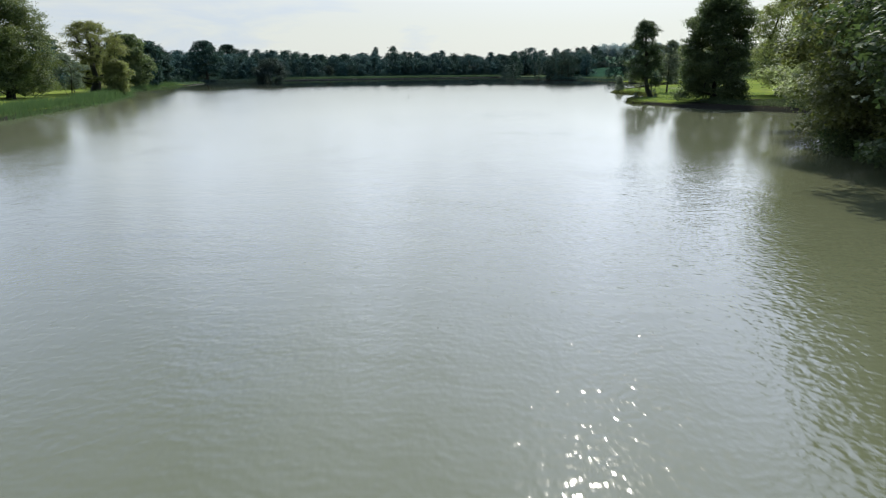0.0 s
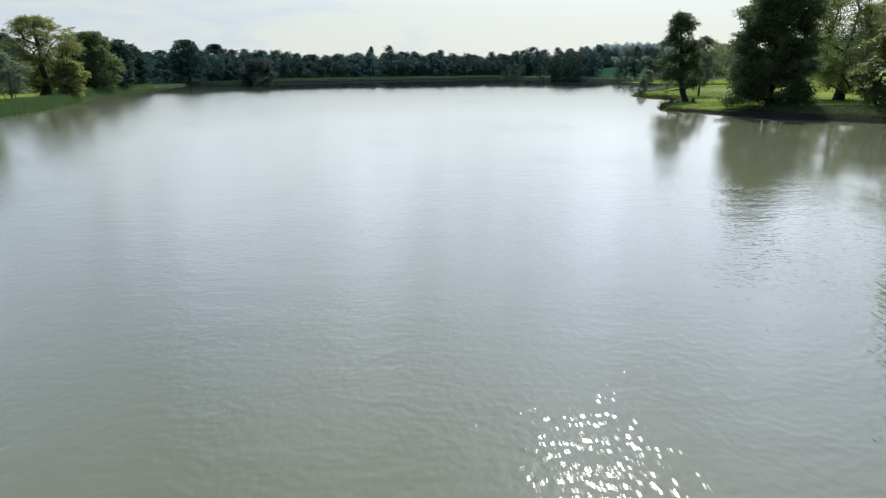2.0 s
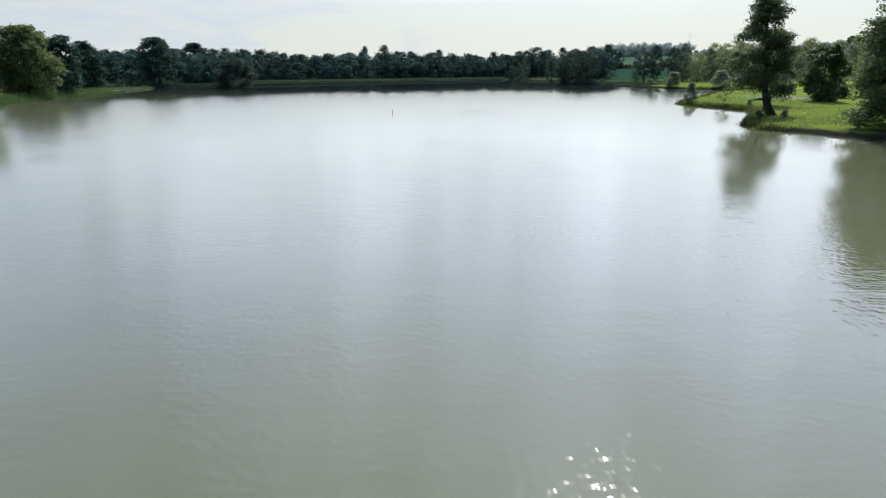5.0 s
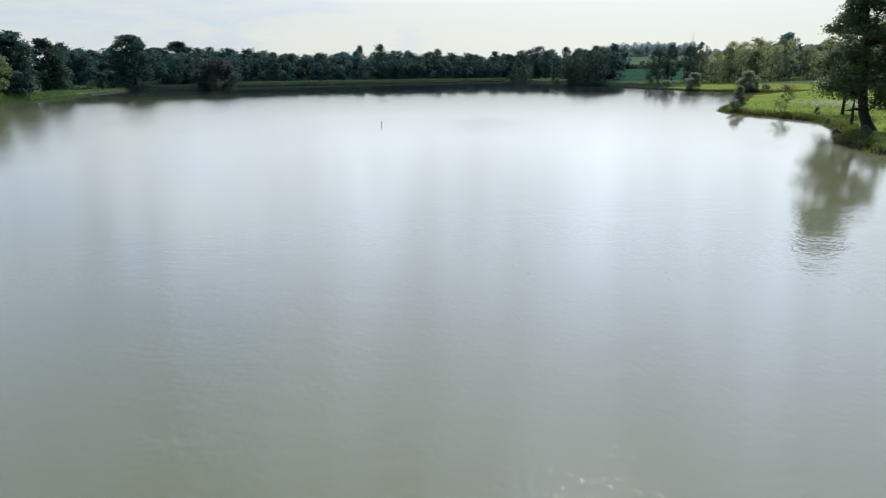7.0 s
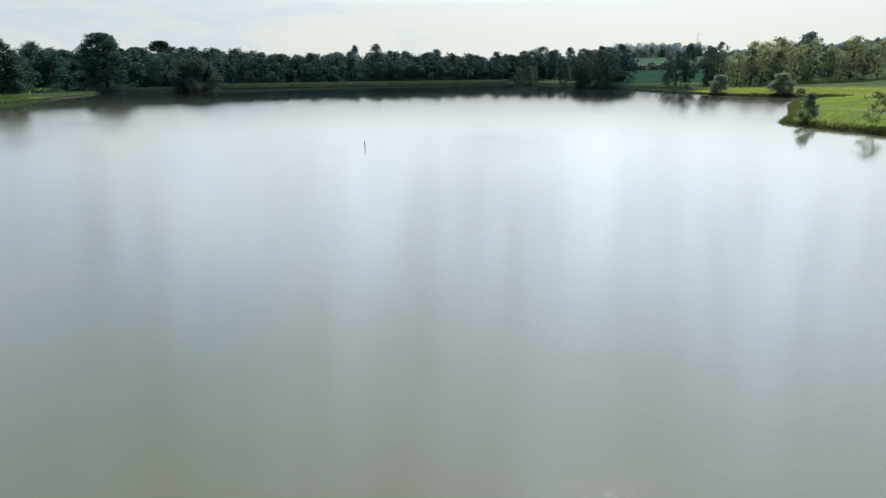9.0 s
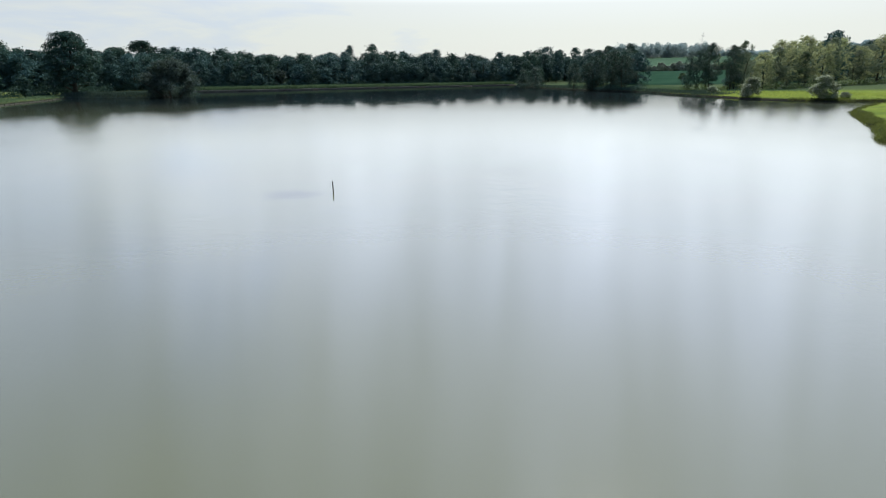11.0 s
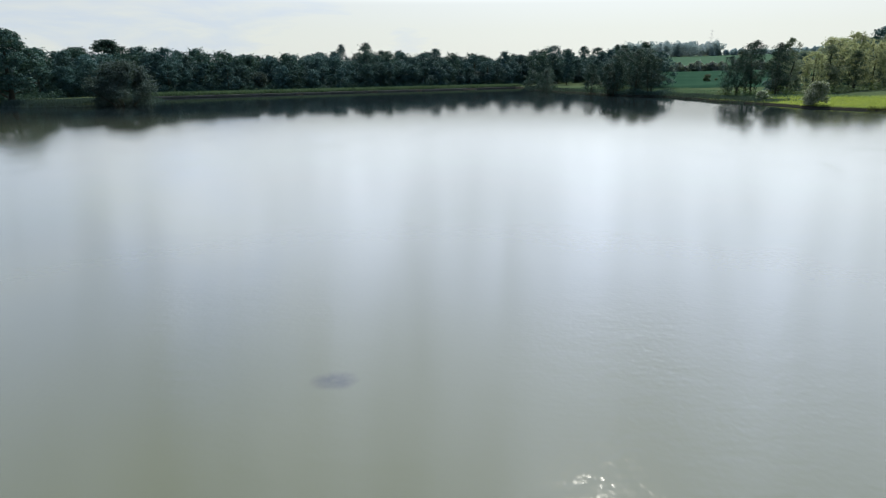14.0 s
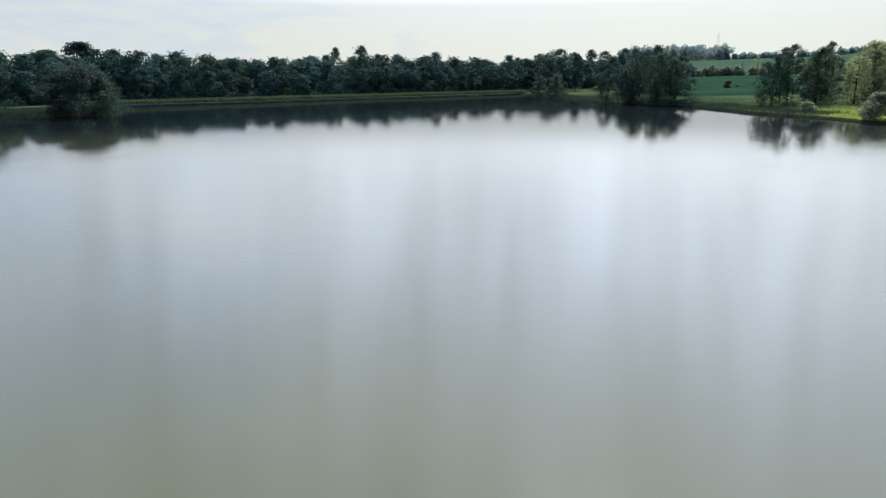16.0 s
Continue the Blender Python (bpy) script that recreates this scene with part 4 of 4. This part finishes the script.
# east: wood edge beyond the meadow
golden = plant("field_maple", 93, 14.8, 1.8, 6.0, "round", 56, 1.7, 8000, 0.17, 0.34, BARK_DARK, LEAF_GOLD, limbs=24, squash=0.72, twig=0.03)
tagged(stand(golden, 136, 380), "yellow-green tree in thin new leaf at the meadow's edge", "tree", "meadow edge trees")
olive = plant("field_maple", 95, 17.0, 2.4, 5.2, "slim", 50, 1.7, 8000, 0.17, 0.3, BARK_DARK, LEAF_GREY, limbs=24, squash=0.75, stems=2, twig=0.03)
tagged(stand(olive, 143, 384), "grey-green tree in thin leaf at the meadow's edge", "tree", "meadow edge trees")
for x, y, s in ((155, 397, 1.0), (166, 403, 0.9), (188, 417, 1.1), (205, 424, 1.0), (221, 438, 1.15), (242, 447, 1.0), (268, 460, 1.1), (131, 388, 0.9)):
    again(olive, x, y, rng.uniform(0, 360), s, rng.uniform(0.95, 1.3))
for x, y, s in ((149, 392, 1.0), (161, 405, 1.12), (171, 408, 1.05), (181, 412, 1.0), (196, 425, 1.15), (212, 430, 1.0), (232, 445, 1.2), (255, 455, 1.1), (280, 470, 1.15)):
    again(golden, x, y, rng.uniform(0, 360), s * rng.uniform(1.0, 1.2), rng.uniform(1.1, 1.4))
for x, y, s, h in ((101, 371, 0.78, 1.05), (106, 374, 0.9, 1.05), (112, 376, 1.0, 1.12), (120, 375, 0.95, 1.12), (126, 384, 0.95, 1.1), (116, 388, 1.0, 1.1)):
    again(alder, x, y, rng.uniform(0, 360), s, h)
for x, y in ((150, 420), (165, 432), (178, 440), (184, 470), (200, 462), (216, 468), (230, 475), (244, 464), (262, 490), (285, 500), (310, 510), (335, 520), (300, 480), (325, 470), (350, 480), (250, 500), (140, 410), (380, 500), (205, 445), (130, 398)):
    wood(int(rng.choice([6, 6, 0, 3])), x + rng.uniform(-4, 4), y + rng.uniform(-4, 4), rng.uniform(0.9, 1.1) * (0.82 if x < 190 else 1.25), rng.uniform(0.9, 1.08), "wood beyond the meadow")
for x, y in ((205, 260), (230, 300), (250, 340), (180, 210), (200, 180), (220, 220), (170, 160), (150, 120), (190, 130), (240, 260), (270, 360), (290, 400), (310, 430), (265, 310)):
    wood(int(rng.choice([6, 6, 0, 3])), x, y, rng.uniform(0.9, 1.2), 1.0, "wood beyond the meadow")

# hedges on the hill
hedge_haw = plant("hawthorn_bush", 47, 5.0, 0.2, 3.8, "dome", 22, 1.3, 1100, 0.40, 0.14, BARK, LEAF_HEDGE, limbs=4, stems=2, squash=0.8)
tagged(stand(hedge_haw, 99, 585), "hawthorn in a field hedge, white with blossom", "bush", "field hedge")
for k in range(60):
    x = 104 + k * 3.9 + rng.uniform(-2, 2)
    again(hedge_haw, x, 585 + (x - 105) * 0.045 + rng.uniform(-1, 1), rng.uniform(0, 360), rng.uniform(0.8, 1.35), rng.uniform(0.9, 1.2), label="hawthorn in a field hedge, white with blossom")
bare = plant("bare_tree", 49, 12.5, 3.0, 3.6, "round", 26, 1.0, 420, 0.28, 0.24, BARK_DARK, LEAF_GOLD, limbs=26)
tagged(stand(bare, 212, 586), "nearly leafless small tree standing in a field hedge", "tree")
again(dark_b, 143, 481, 40, 0.42, 0.85, label="dark round bush alone in a crop field")
again(dark_b, 149, 484, 140, 0.22, 0.7, label="small dark bush alone in a crop field")


def far_trees(name, places, material, label):
    """Distant trees in one mesh: each a crown of sprays in clumps, from the ground up."""
    r = np.random.default_rng(len(places))
    cs, ns = [], []
    for x, y, high, wide in places:
        z0 = height_at(x, y)
        for _ in range(11):
            u = r.uniform(0.12, 0.9)
            a, q = r.uniform(0, 6.283), wide * math.sqrt(max(0.05, 1 - (2 * u - 0.8) ** 2)) * r.uniform(0.2, 0.75)
            n = 45
            d = r.normal(size=(n, 3))
            d /= np.linalg.norm(d, axis=1, keepdims=True)
            cs.append(np.array([x + q * math.cos(a), y + q * math.sin(a), z0 + u * high]) + d * r.uniform(0.55, 1, (n, 1)) * wide * 0.5)
            ns.append(d)
    v, f = sprays(r, np.concatenate(cs), np.concatenate(ns), 0.8, three=True)
    me = quick_mesh(name, v, f)
    me.materials.append(material)
    return tagged(new(name, me), label, "trees", kind="stuff")


# hilltop and ridge trees, with haze painted into their leaves
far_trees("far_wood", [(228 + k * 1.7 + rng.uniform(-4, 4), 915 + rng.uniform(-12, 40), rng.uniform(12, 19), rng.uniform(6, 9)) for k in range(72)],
          LEAF_FAR_HAZE, "distant wood on the hilltop, haze in its leaf colour")
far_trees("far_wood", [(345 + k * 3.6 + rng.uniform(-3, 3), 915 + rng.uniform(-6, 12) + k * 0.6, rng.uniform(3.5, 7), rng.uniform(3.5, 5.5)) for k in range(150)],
          LEAF_FAR_HAZE, "distant line of trees along the ridge, haze in its leaf colour")



# ---- undergrowth, reeds and bank grass ----
def strip_points(line, count, near_, far_, seed, side=1):
    """Random places in a strip beside a line; near_ and far_ are metres to its left (side 1) or right (-1)."""
    r = np.random.default_rng(seed)
    p = np.array(line, float)
    seg = np.diff(p, axis=0)
    ln = np.linalg.norm(seg, axis=1)
    k = r.choice(len(seg), count, p=ln / ln.sum())
    u = r.uniform(0, 1, count)[:, None]
    w = p[k] + seg[k] * u
    off = near_ + (far_ - near_) * r.uniform(0, 1, count) ** 1.2 * (0.72 + 0.28 * np.sin(w[:, 0] * 0.21 + w[:, 1] * 0.17) * np.sin(w[:, 1] * 0.083))
    nrm = np.stack([-seg[k, 1], seg[k, 0]], 1) / ln[k][:, None] * side
    return p[k] + seg[k] * u + nrm * off[:, None] + r.normal(size=(count, 2)) * 0.12 * abs(far_ - near_), r


def blades(name, pts, r, tall, wide, lean_, material, label, category, base=None):
    """Upright tapering blades of uneven height, leaning at random."""
    n = len(pts)
    z = land(pts[:, 0], pts[:, 1]) if base is None else np.maximum(land(pts[:, 0], pts[:, 1]), base)
    foot = np.column_stack([pts, z - 0.05])
    a = r.uniform(0, 2 * np.pi, n)
    side = np.stack([np.cos(a), np.sin(a), 0 * a], 1) * (wide * r.uniform(0.6, 1.4, n))[:, None]
    h = tall * r.uniform(0.55, 1.15, n)
    tilt = np.column_stack([r.normal(size=(n, 2)) * lean_, np.ones(n)]) * h[:, None]
    tip = foot + tilt * [1.35, 1.35, 1.0]
    v = np.stack([foot - side, foot + side, tip + side * 0.15, tip - side * 0.15], 1).reshape(-1, 3)
    f = np.arange(4 * n).reshape(n, 4)
    me = quick_mesh(name, v, f)
    me.materials.append(material)
    return tagged(new(name, me), label, category, kind="stuff")


reed_line = [(-60, -30), (-68, 60), (-73, 100), (-77, 120), (-84, 150), (-97, 187), (-110, 207), (-116, 235), (-121, 262), (-124, 290)]
pts, r = strip_points(reed_line, 46000, -0.5, 9.0, 1)
fade = r.uniform(0, 1, len(pts)) < 1.15 - 0.6 * smooth(190, 290, pts[:, 1])
blades("reeds", pts[fade], r, 1.6, 0.035, 0.10, LEAF_REED, "dense green reed bed along the lake edge", "reeds", -0.3)
# cloud shade on this corner is put into the dark reed colour
pts, r = strip_points([(-137, 350), (-122, 349), (-108, 352), (-98, 362), (-102, 380), (-115, 402)], 15000, -1.0, 10.0, 2)
blades("reeds", pts, r, 1.3, 0.08, 0.10, LEAF_WILLOW, "reed bed beside the willow bush, cloud shade in its colour", "reeds", -0.3)
pts, r = strip_points([(-115, 402), (50, 515)], 26000, 1.1, 4.5, 3)
blades("grass", pts, r, 1.7, 0.10, 0.25, LEAF_DAM, "long grass along the top of the dam", "grass")
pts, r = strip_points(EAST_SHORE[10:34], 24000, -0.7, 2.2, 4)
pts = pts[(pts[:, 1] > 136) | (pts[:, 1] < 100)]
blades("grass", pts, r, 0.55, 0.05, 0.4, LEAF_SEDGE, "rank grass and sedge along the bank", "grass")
pts, r = strip_points(EAST_SHORE[:9], 26000, -0.3, 15.0, 6)
blades("grass", pts, r, 0.7, 0.08, 0.3, LEAF_WILLOW, "rough grass along the far bank", "grass")
# grass behind the bush carries the same painted cloud shade
pts, r = strip_points([(-140, 351), (-108, 353), (-100, 366), (-104, 384)], 12000, 7.0, 26.0, 19)
blades("grass", pts, r, 0.6, 0.10, 0.3, LEAF_WILLOW, "rank grass behind the willow bush, cloud shade in its colour", "grass")
pts, r = strip_points([(-125, 296), (-131, 335), (-137, 348)], 7000, -1.0, 14.0, 17)
blades("grass", pts, r, 0.4, 0.07, 0.4, LEAF_DAM, "dull rough grass on the low western spit", "grass")
pts, r = strip_points(EAST_SHORE[17:30], 18000, 1.0, 26.0, 7)
pts = pts[pts[:, 1] > 136]
blades("grass", pts, r, 0.24, 0.045, 0.8, LEAF_GRASS, "tufted meadow grass on the point", "grass")

pts, r = strip_points(EAST_SHORE[17:29], 7000, 0.5, 30.0, 21)
pts = pts[pts[:, 1] > 137]
blades("grass", pts, r, 0.34, 0.05, 0.7, LEAF_REED, "darker tufts among the grass on the point", "grass")
pts, r = strip_points([(52, 462), (70, 420), (86, 390), (92, 352)], 16000, 6.0, 55.0, 22)
blades("grass", pts, r, 0.5, 0.11, 0.4, LEAF_DAM, "dull long grass on the slope behind the grove", "grass")
pts, r = strip_points([(98, 330), (122, 318), (150, 330)], 14000, -12.0, 40.0, 18)
pts = pts[land(pts[:, 0], pts[:, 1]) > 0.4]
blades("grass", pts, r, 0.5, 0.06, 0.5, LEAF_GRASS, "rough tussocky meadow grass beyond the inlet", "grass")


def scrub(name, line, count, near_, far_, tall, leaf, material, seed, label):
    pts, r = strip_points(line, count, near_, far_, seed)
    lump = 0.55 + 0.45 * np.sin(pts[:, 0] * 0.4) * np.sin(pts[:, 1] * 0.33)
    z = land(pts[:, 0], pts[:, 1]) + r.uniform(0, 1, count) ** 0.8 * tall * lump
    v, f = sprays(r, np.column_stack([pts, z]), np.tile([0, -0.6, 0.35], (count, 1)), leaf * 0.6, three=True)
    me = quick_mesh(name, v, f)
    me.materials.append(material)
    return tagged(new(name, me), label, "undergrowth", kind="stuff")


dam_back = [tuple(Vector((-115, 402)) + along * d) for d in (-70, 60, 215)]
scrub("undergrowth", dam_back, 22000, 11, 20, 5.0, 0.5, LEAF_DARK, 8, "dark undergrowth along the wood's edge")
scrub("undergrowth", [(98, 366), (140, 376), (180, 402), (290, 462)], 7000, 2, 9, 3.5, 0.4, LEAF_MID, 9, "scrub along the meadow's edge")
scrub("undergrowth", [(48, 474), (51, 460), (54, 451)], 2500, 0.5, 6, 2.5, 0.35, LEAF_DARK, 20, "scrub under the waterside grove")
scrub("undergrowth", [(71, 406), (77, 393), (86, 386)], 5000, 0.5, 8, 3.0, 0.35, LEAF_DARK, 10, "scrub under the waterside grove")
scrub("undergrowth", [(-150, 420), (-150, 330), (-160, 240), (-145, 170)], 16000, 2, 12, 4.0, 0.5, LEAF_DARK, 12, "dark shrubs behind the parkland trees")
# dark filler shrubs, added to deepen the shade under the bank trees
scrub("undergrowth", [(42, 46), (43.5, 60), (54, 76), (62, 92), (68, 106)], 24000, -12, -0.5, 5.0, 0.28, LEAF_BANK, 13, "dark shrubs added to deepen the shade under the bank trees")

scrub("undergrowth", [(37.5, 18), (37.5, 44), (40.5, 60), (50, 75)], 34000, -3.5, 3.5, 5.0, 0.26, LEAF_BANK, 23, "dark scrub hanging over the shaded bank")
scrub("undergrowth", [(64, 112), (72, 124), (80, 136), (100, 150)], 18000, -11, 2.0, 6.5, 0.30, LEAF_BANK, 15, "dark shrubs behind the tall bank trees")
# low dark leaves added where the bank lies in shade
scrub("undergrowth", [(51, 127), (54, 121), (61, 114), (67, 107)], 15000, 8.0, -0.3, 1.3, 0.16, LEAF_BANK, 16, "low dark leaf cover added for the shade on the bank")
scrub("undergrowth", [(-108, 125), (-122, 165), (-128, 200), (-136, 235)], 9000, 0, 9, 3.2, 0.4, LEAF_MID, 14, "low shrubs among the parkland trees")

# ---- dam edge and post ----
dam = new("dam_edge")
tagged(dam, "low weathered concrete edge along the foot of the dam", "dam wall", kind="structure")
a_, n_ = Vector((*along, 0)), Vector((*out_, 0))
for k in range(40):
    p = Vector((-114, 402.7, 0)) + a_ * (k * 4.98)
    h0, h1 = 0.78 + 0.04 * math.sin(k * 1.7), 0.07
    pts4 = [(0.0, -0.2), (0.0, h0 - h1), (0.06, h0), (0.9, h0 + 0.02), (0.9, -0.2)]
    vs = [p + a_ * s + n_ * (o - 0.25) + Vector((0, 0, z)) for s in (0.02, 4.94) for o, z in pts4]
    fs = [(i, (i + 1) % 5, 5 + (i + 1) % 5, 5 + i) for i in range(5)]
    part("slab", [tuple(v) for v in vs], fs, CONCRETE, dam)

weir = new("weir")
tagged(weir, "pale concrete weir apron at the end of the dam", "weir", kind="structure")
for k in range(4):
    vs = [(48.5 + 2.2 * k + a, 513 - 1.0 * k + b, z - 0.04 * k) for a, b, z in ((0, 0, -0.3), (2.1, -1.0, -0.3), (2.9, 1.4, -0.3), (0.8, 2.4, -0.3), (0, 0, 0.16), (2.1, -1.0, 0.16), (2.9, 1.4, 0.5), (0.8, 2.4, 0.5))]
    part("slab", vs, [(3, 2, 1, 0), (4, 5, 6, 7), (0, 1, 5, 4), (1, 2, 6, 5), (2, 3, 7, 6), (3, 0, 4, 7)], CONCRETE, weir)

edging = new("bank_edging")
tagged(edging, "dark timber boards shoring up a low grass spit", "edging", kind="structure")
for k in range(13):
    p = Vector((-123.2 - 0.185 * k * 2.9, 296 + 0.983 * k * 2.9, 0))
    q = p + Vector((-0.185, 0.983, 0)) * 2.84
    h0 = 0.30 + 0.04 * math.sin(k * 2.3)
    vs = [v + Vector((o, 0, z)) for v in (p, q) for o, z in ((0.0, -0.6), (0.0, h0 - 0.03), (-0.03, h0), (-0.12, h0), (-0.12, -0.6))]
    part("board", [tuple(v) for v in vs], [(i, (i + 1) % 5, 5 + (i + 1) % 5, 5 + i) for i in range(5)], BARK_DARK, edging)
    v, f = tube([(p.x + 0.09, p.y, -1.2), (p.x + 0.09, p.y, 0.4), (p.x + 0.08, p.y, h0 + 0.12)], [0.08, 0.075, 0.06], 7)
    part("post", v, f, BARK_DARK, edging, round_=True)

pv, pf = tube([(0, 0, -1.2), (0.005, 0, -0.3), (-0.005, 0.0, 0.3), (-0.02, 0.01, 0.6), (-0.03, 0.01, 0.87), (-0.03, 0.01, 0.89)], [0.052, 0.05, 0.048, 0.046, 0.043, 0.02], 10)
post_me = quick_mesh("mooring_post", pv, pf)
post_me.polygons.foreach_set("use_smooth", np.ones(len(pf), bool))
post_me.materials.append(POST_WOOD)
post = new("mooring_post", post_me)
post.location = (-9.62, 170.75, 0)
tagged(post, "dark wet wooden post standing in open water", "post")


# ---- poles on the hill ----
def bar(a, b, r, sides=4):
    return tube([a, b], [r, r], sides)


pole = new("utility_pole")
tagged(pole, "dark wooden utility pole standing in a field hedge", "pole")
v, f = tube([(0, 0, -0.6), (0, 0, 4.5), (0, 0, 9.4)], [0.17, 0.15, 0.12], 8)
part("shaft", v, f, POST_WOOD, pole, round_=True)
v, f = bar((-0.9, 0, 9.0), (0.9, 0, 9.0), 0.07)
part("crossarm", v, f, POST_WOOD, pole)
for x in (-0.8, 0.0, 0.8):
    v, f = tube([(x, 0, 9.05), (x, 0, 9.2), (x, 0, 9.32)], [0.05, 0.07, 0.03], 6)
    part("insulator", v, f, CONCRETE, pole, "pale insulator")
pole.matrix_basis = spot(202, 586)


def steel_material():
    g = Graph("galvanised_steel")
    n = g.noise(g.where(), 4.0, 4.0)
    return g.done(g.ramp(n, [(0.3, (0.22, 0.23, 0.24)), (0.7, (0.36, 0.37, 0.38))]), 0.6, None, 0.4)


STEEL = steel_material()
pylon = new("electricity_pylon")
tagged(pylon, "grey lattice electricity pylon on the far hill", "pylon")


def leg_at(sx, sy, z):
    w = 2.6 * (1 - z / 24) + 0.5 if z < 22 else 0.72 - 0.08 * (z - 22)
    return (sx * w, sy * w, z)


# members thinned so the tower fades as it would in haze
for sx in (-1, 1):
    for sy in (-1, 1):
        v, f = tube([leg_at(sx, sy, z) for z in (-0.5, 8, 16, 22, 29)], [0.045, 0.04, 0.035, 0.03, 0.02], 4)
        part("leg", v, f, STEEL, pylon)
for z0, z1 in ((0, 5), (5, 10), (10, 14.5), (14.5, 18.5), (18.5, 22), (22, 25.5), (25.5, 28.5)):
    for sx, sy, tx, ty in ((-1, -1, 1, -1), (1, -1, 1, 1), (1, 1, -1, 1), (-1, 1, -1, -1)):
        for a, b in (((sx, sy), (tx, ty)), ((tx, ty), (sx, sy))):
            v, f = bar(leg_at(*a, z0), leg_at(*b, z1), 0.016)
            part("brace", v, f, STEEL, pylon)
for z, w in ((20, 4.6), (24, 5.6), (27.5, 3.8)):
    for sx in (-1, 1):
        for zz in (z, z + 1.1):
            v, f = bar((0, 0, zz), (sx * w, 0, z), 0.022)
            part("arm", v, f, STEEL, pylon)
pylon.matrix_basis = spot(420, 1098, 25, 1.27)
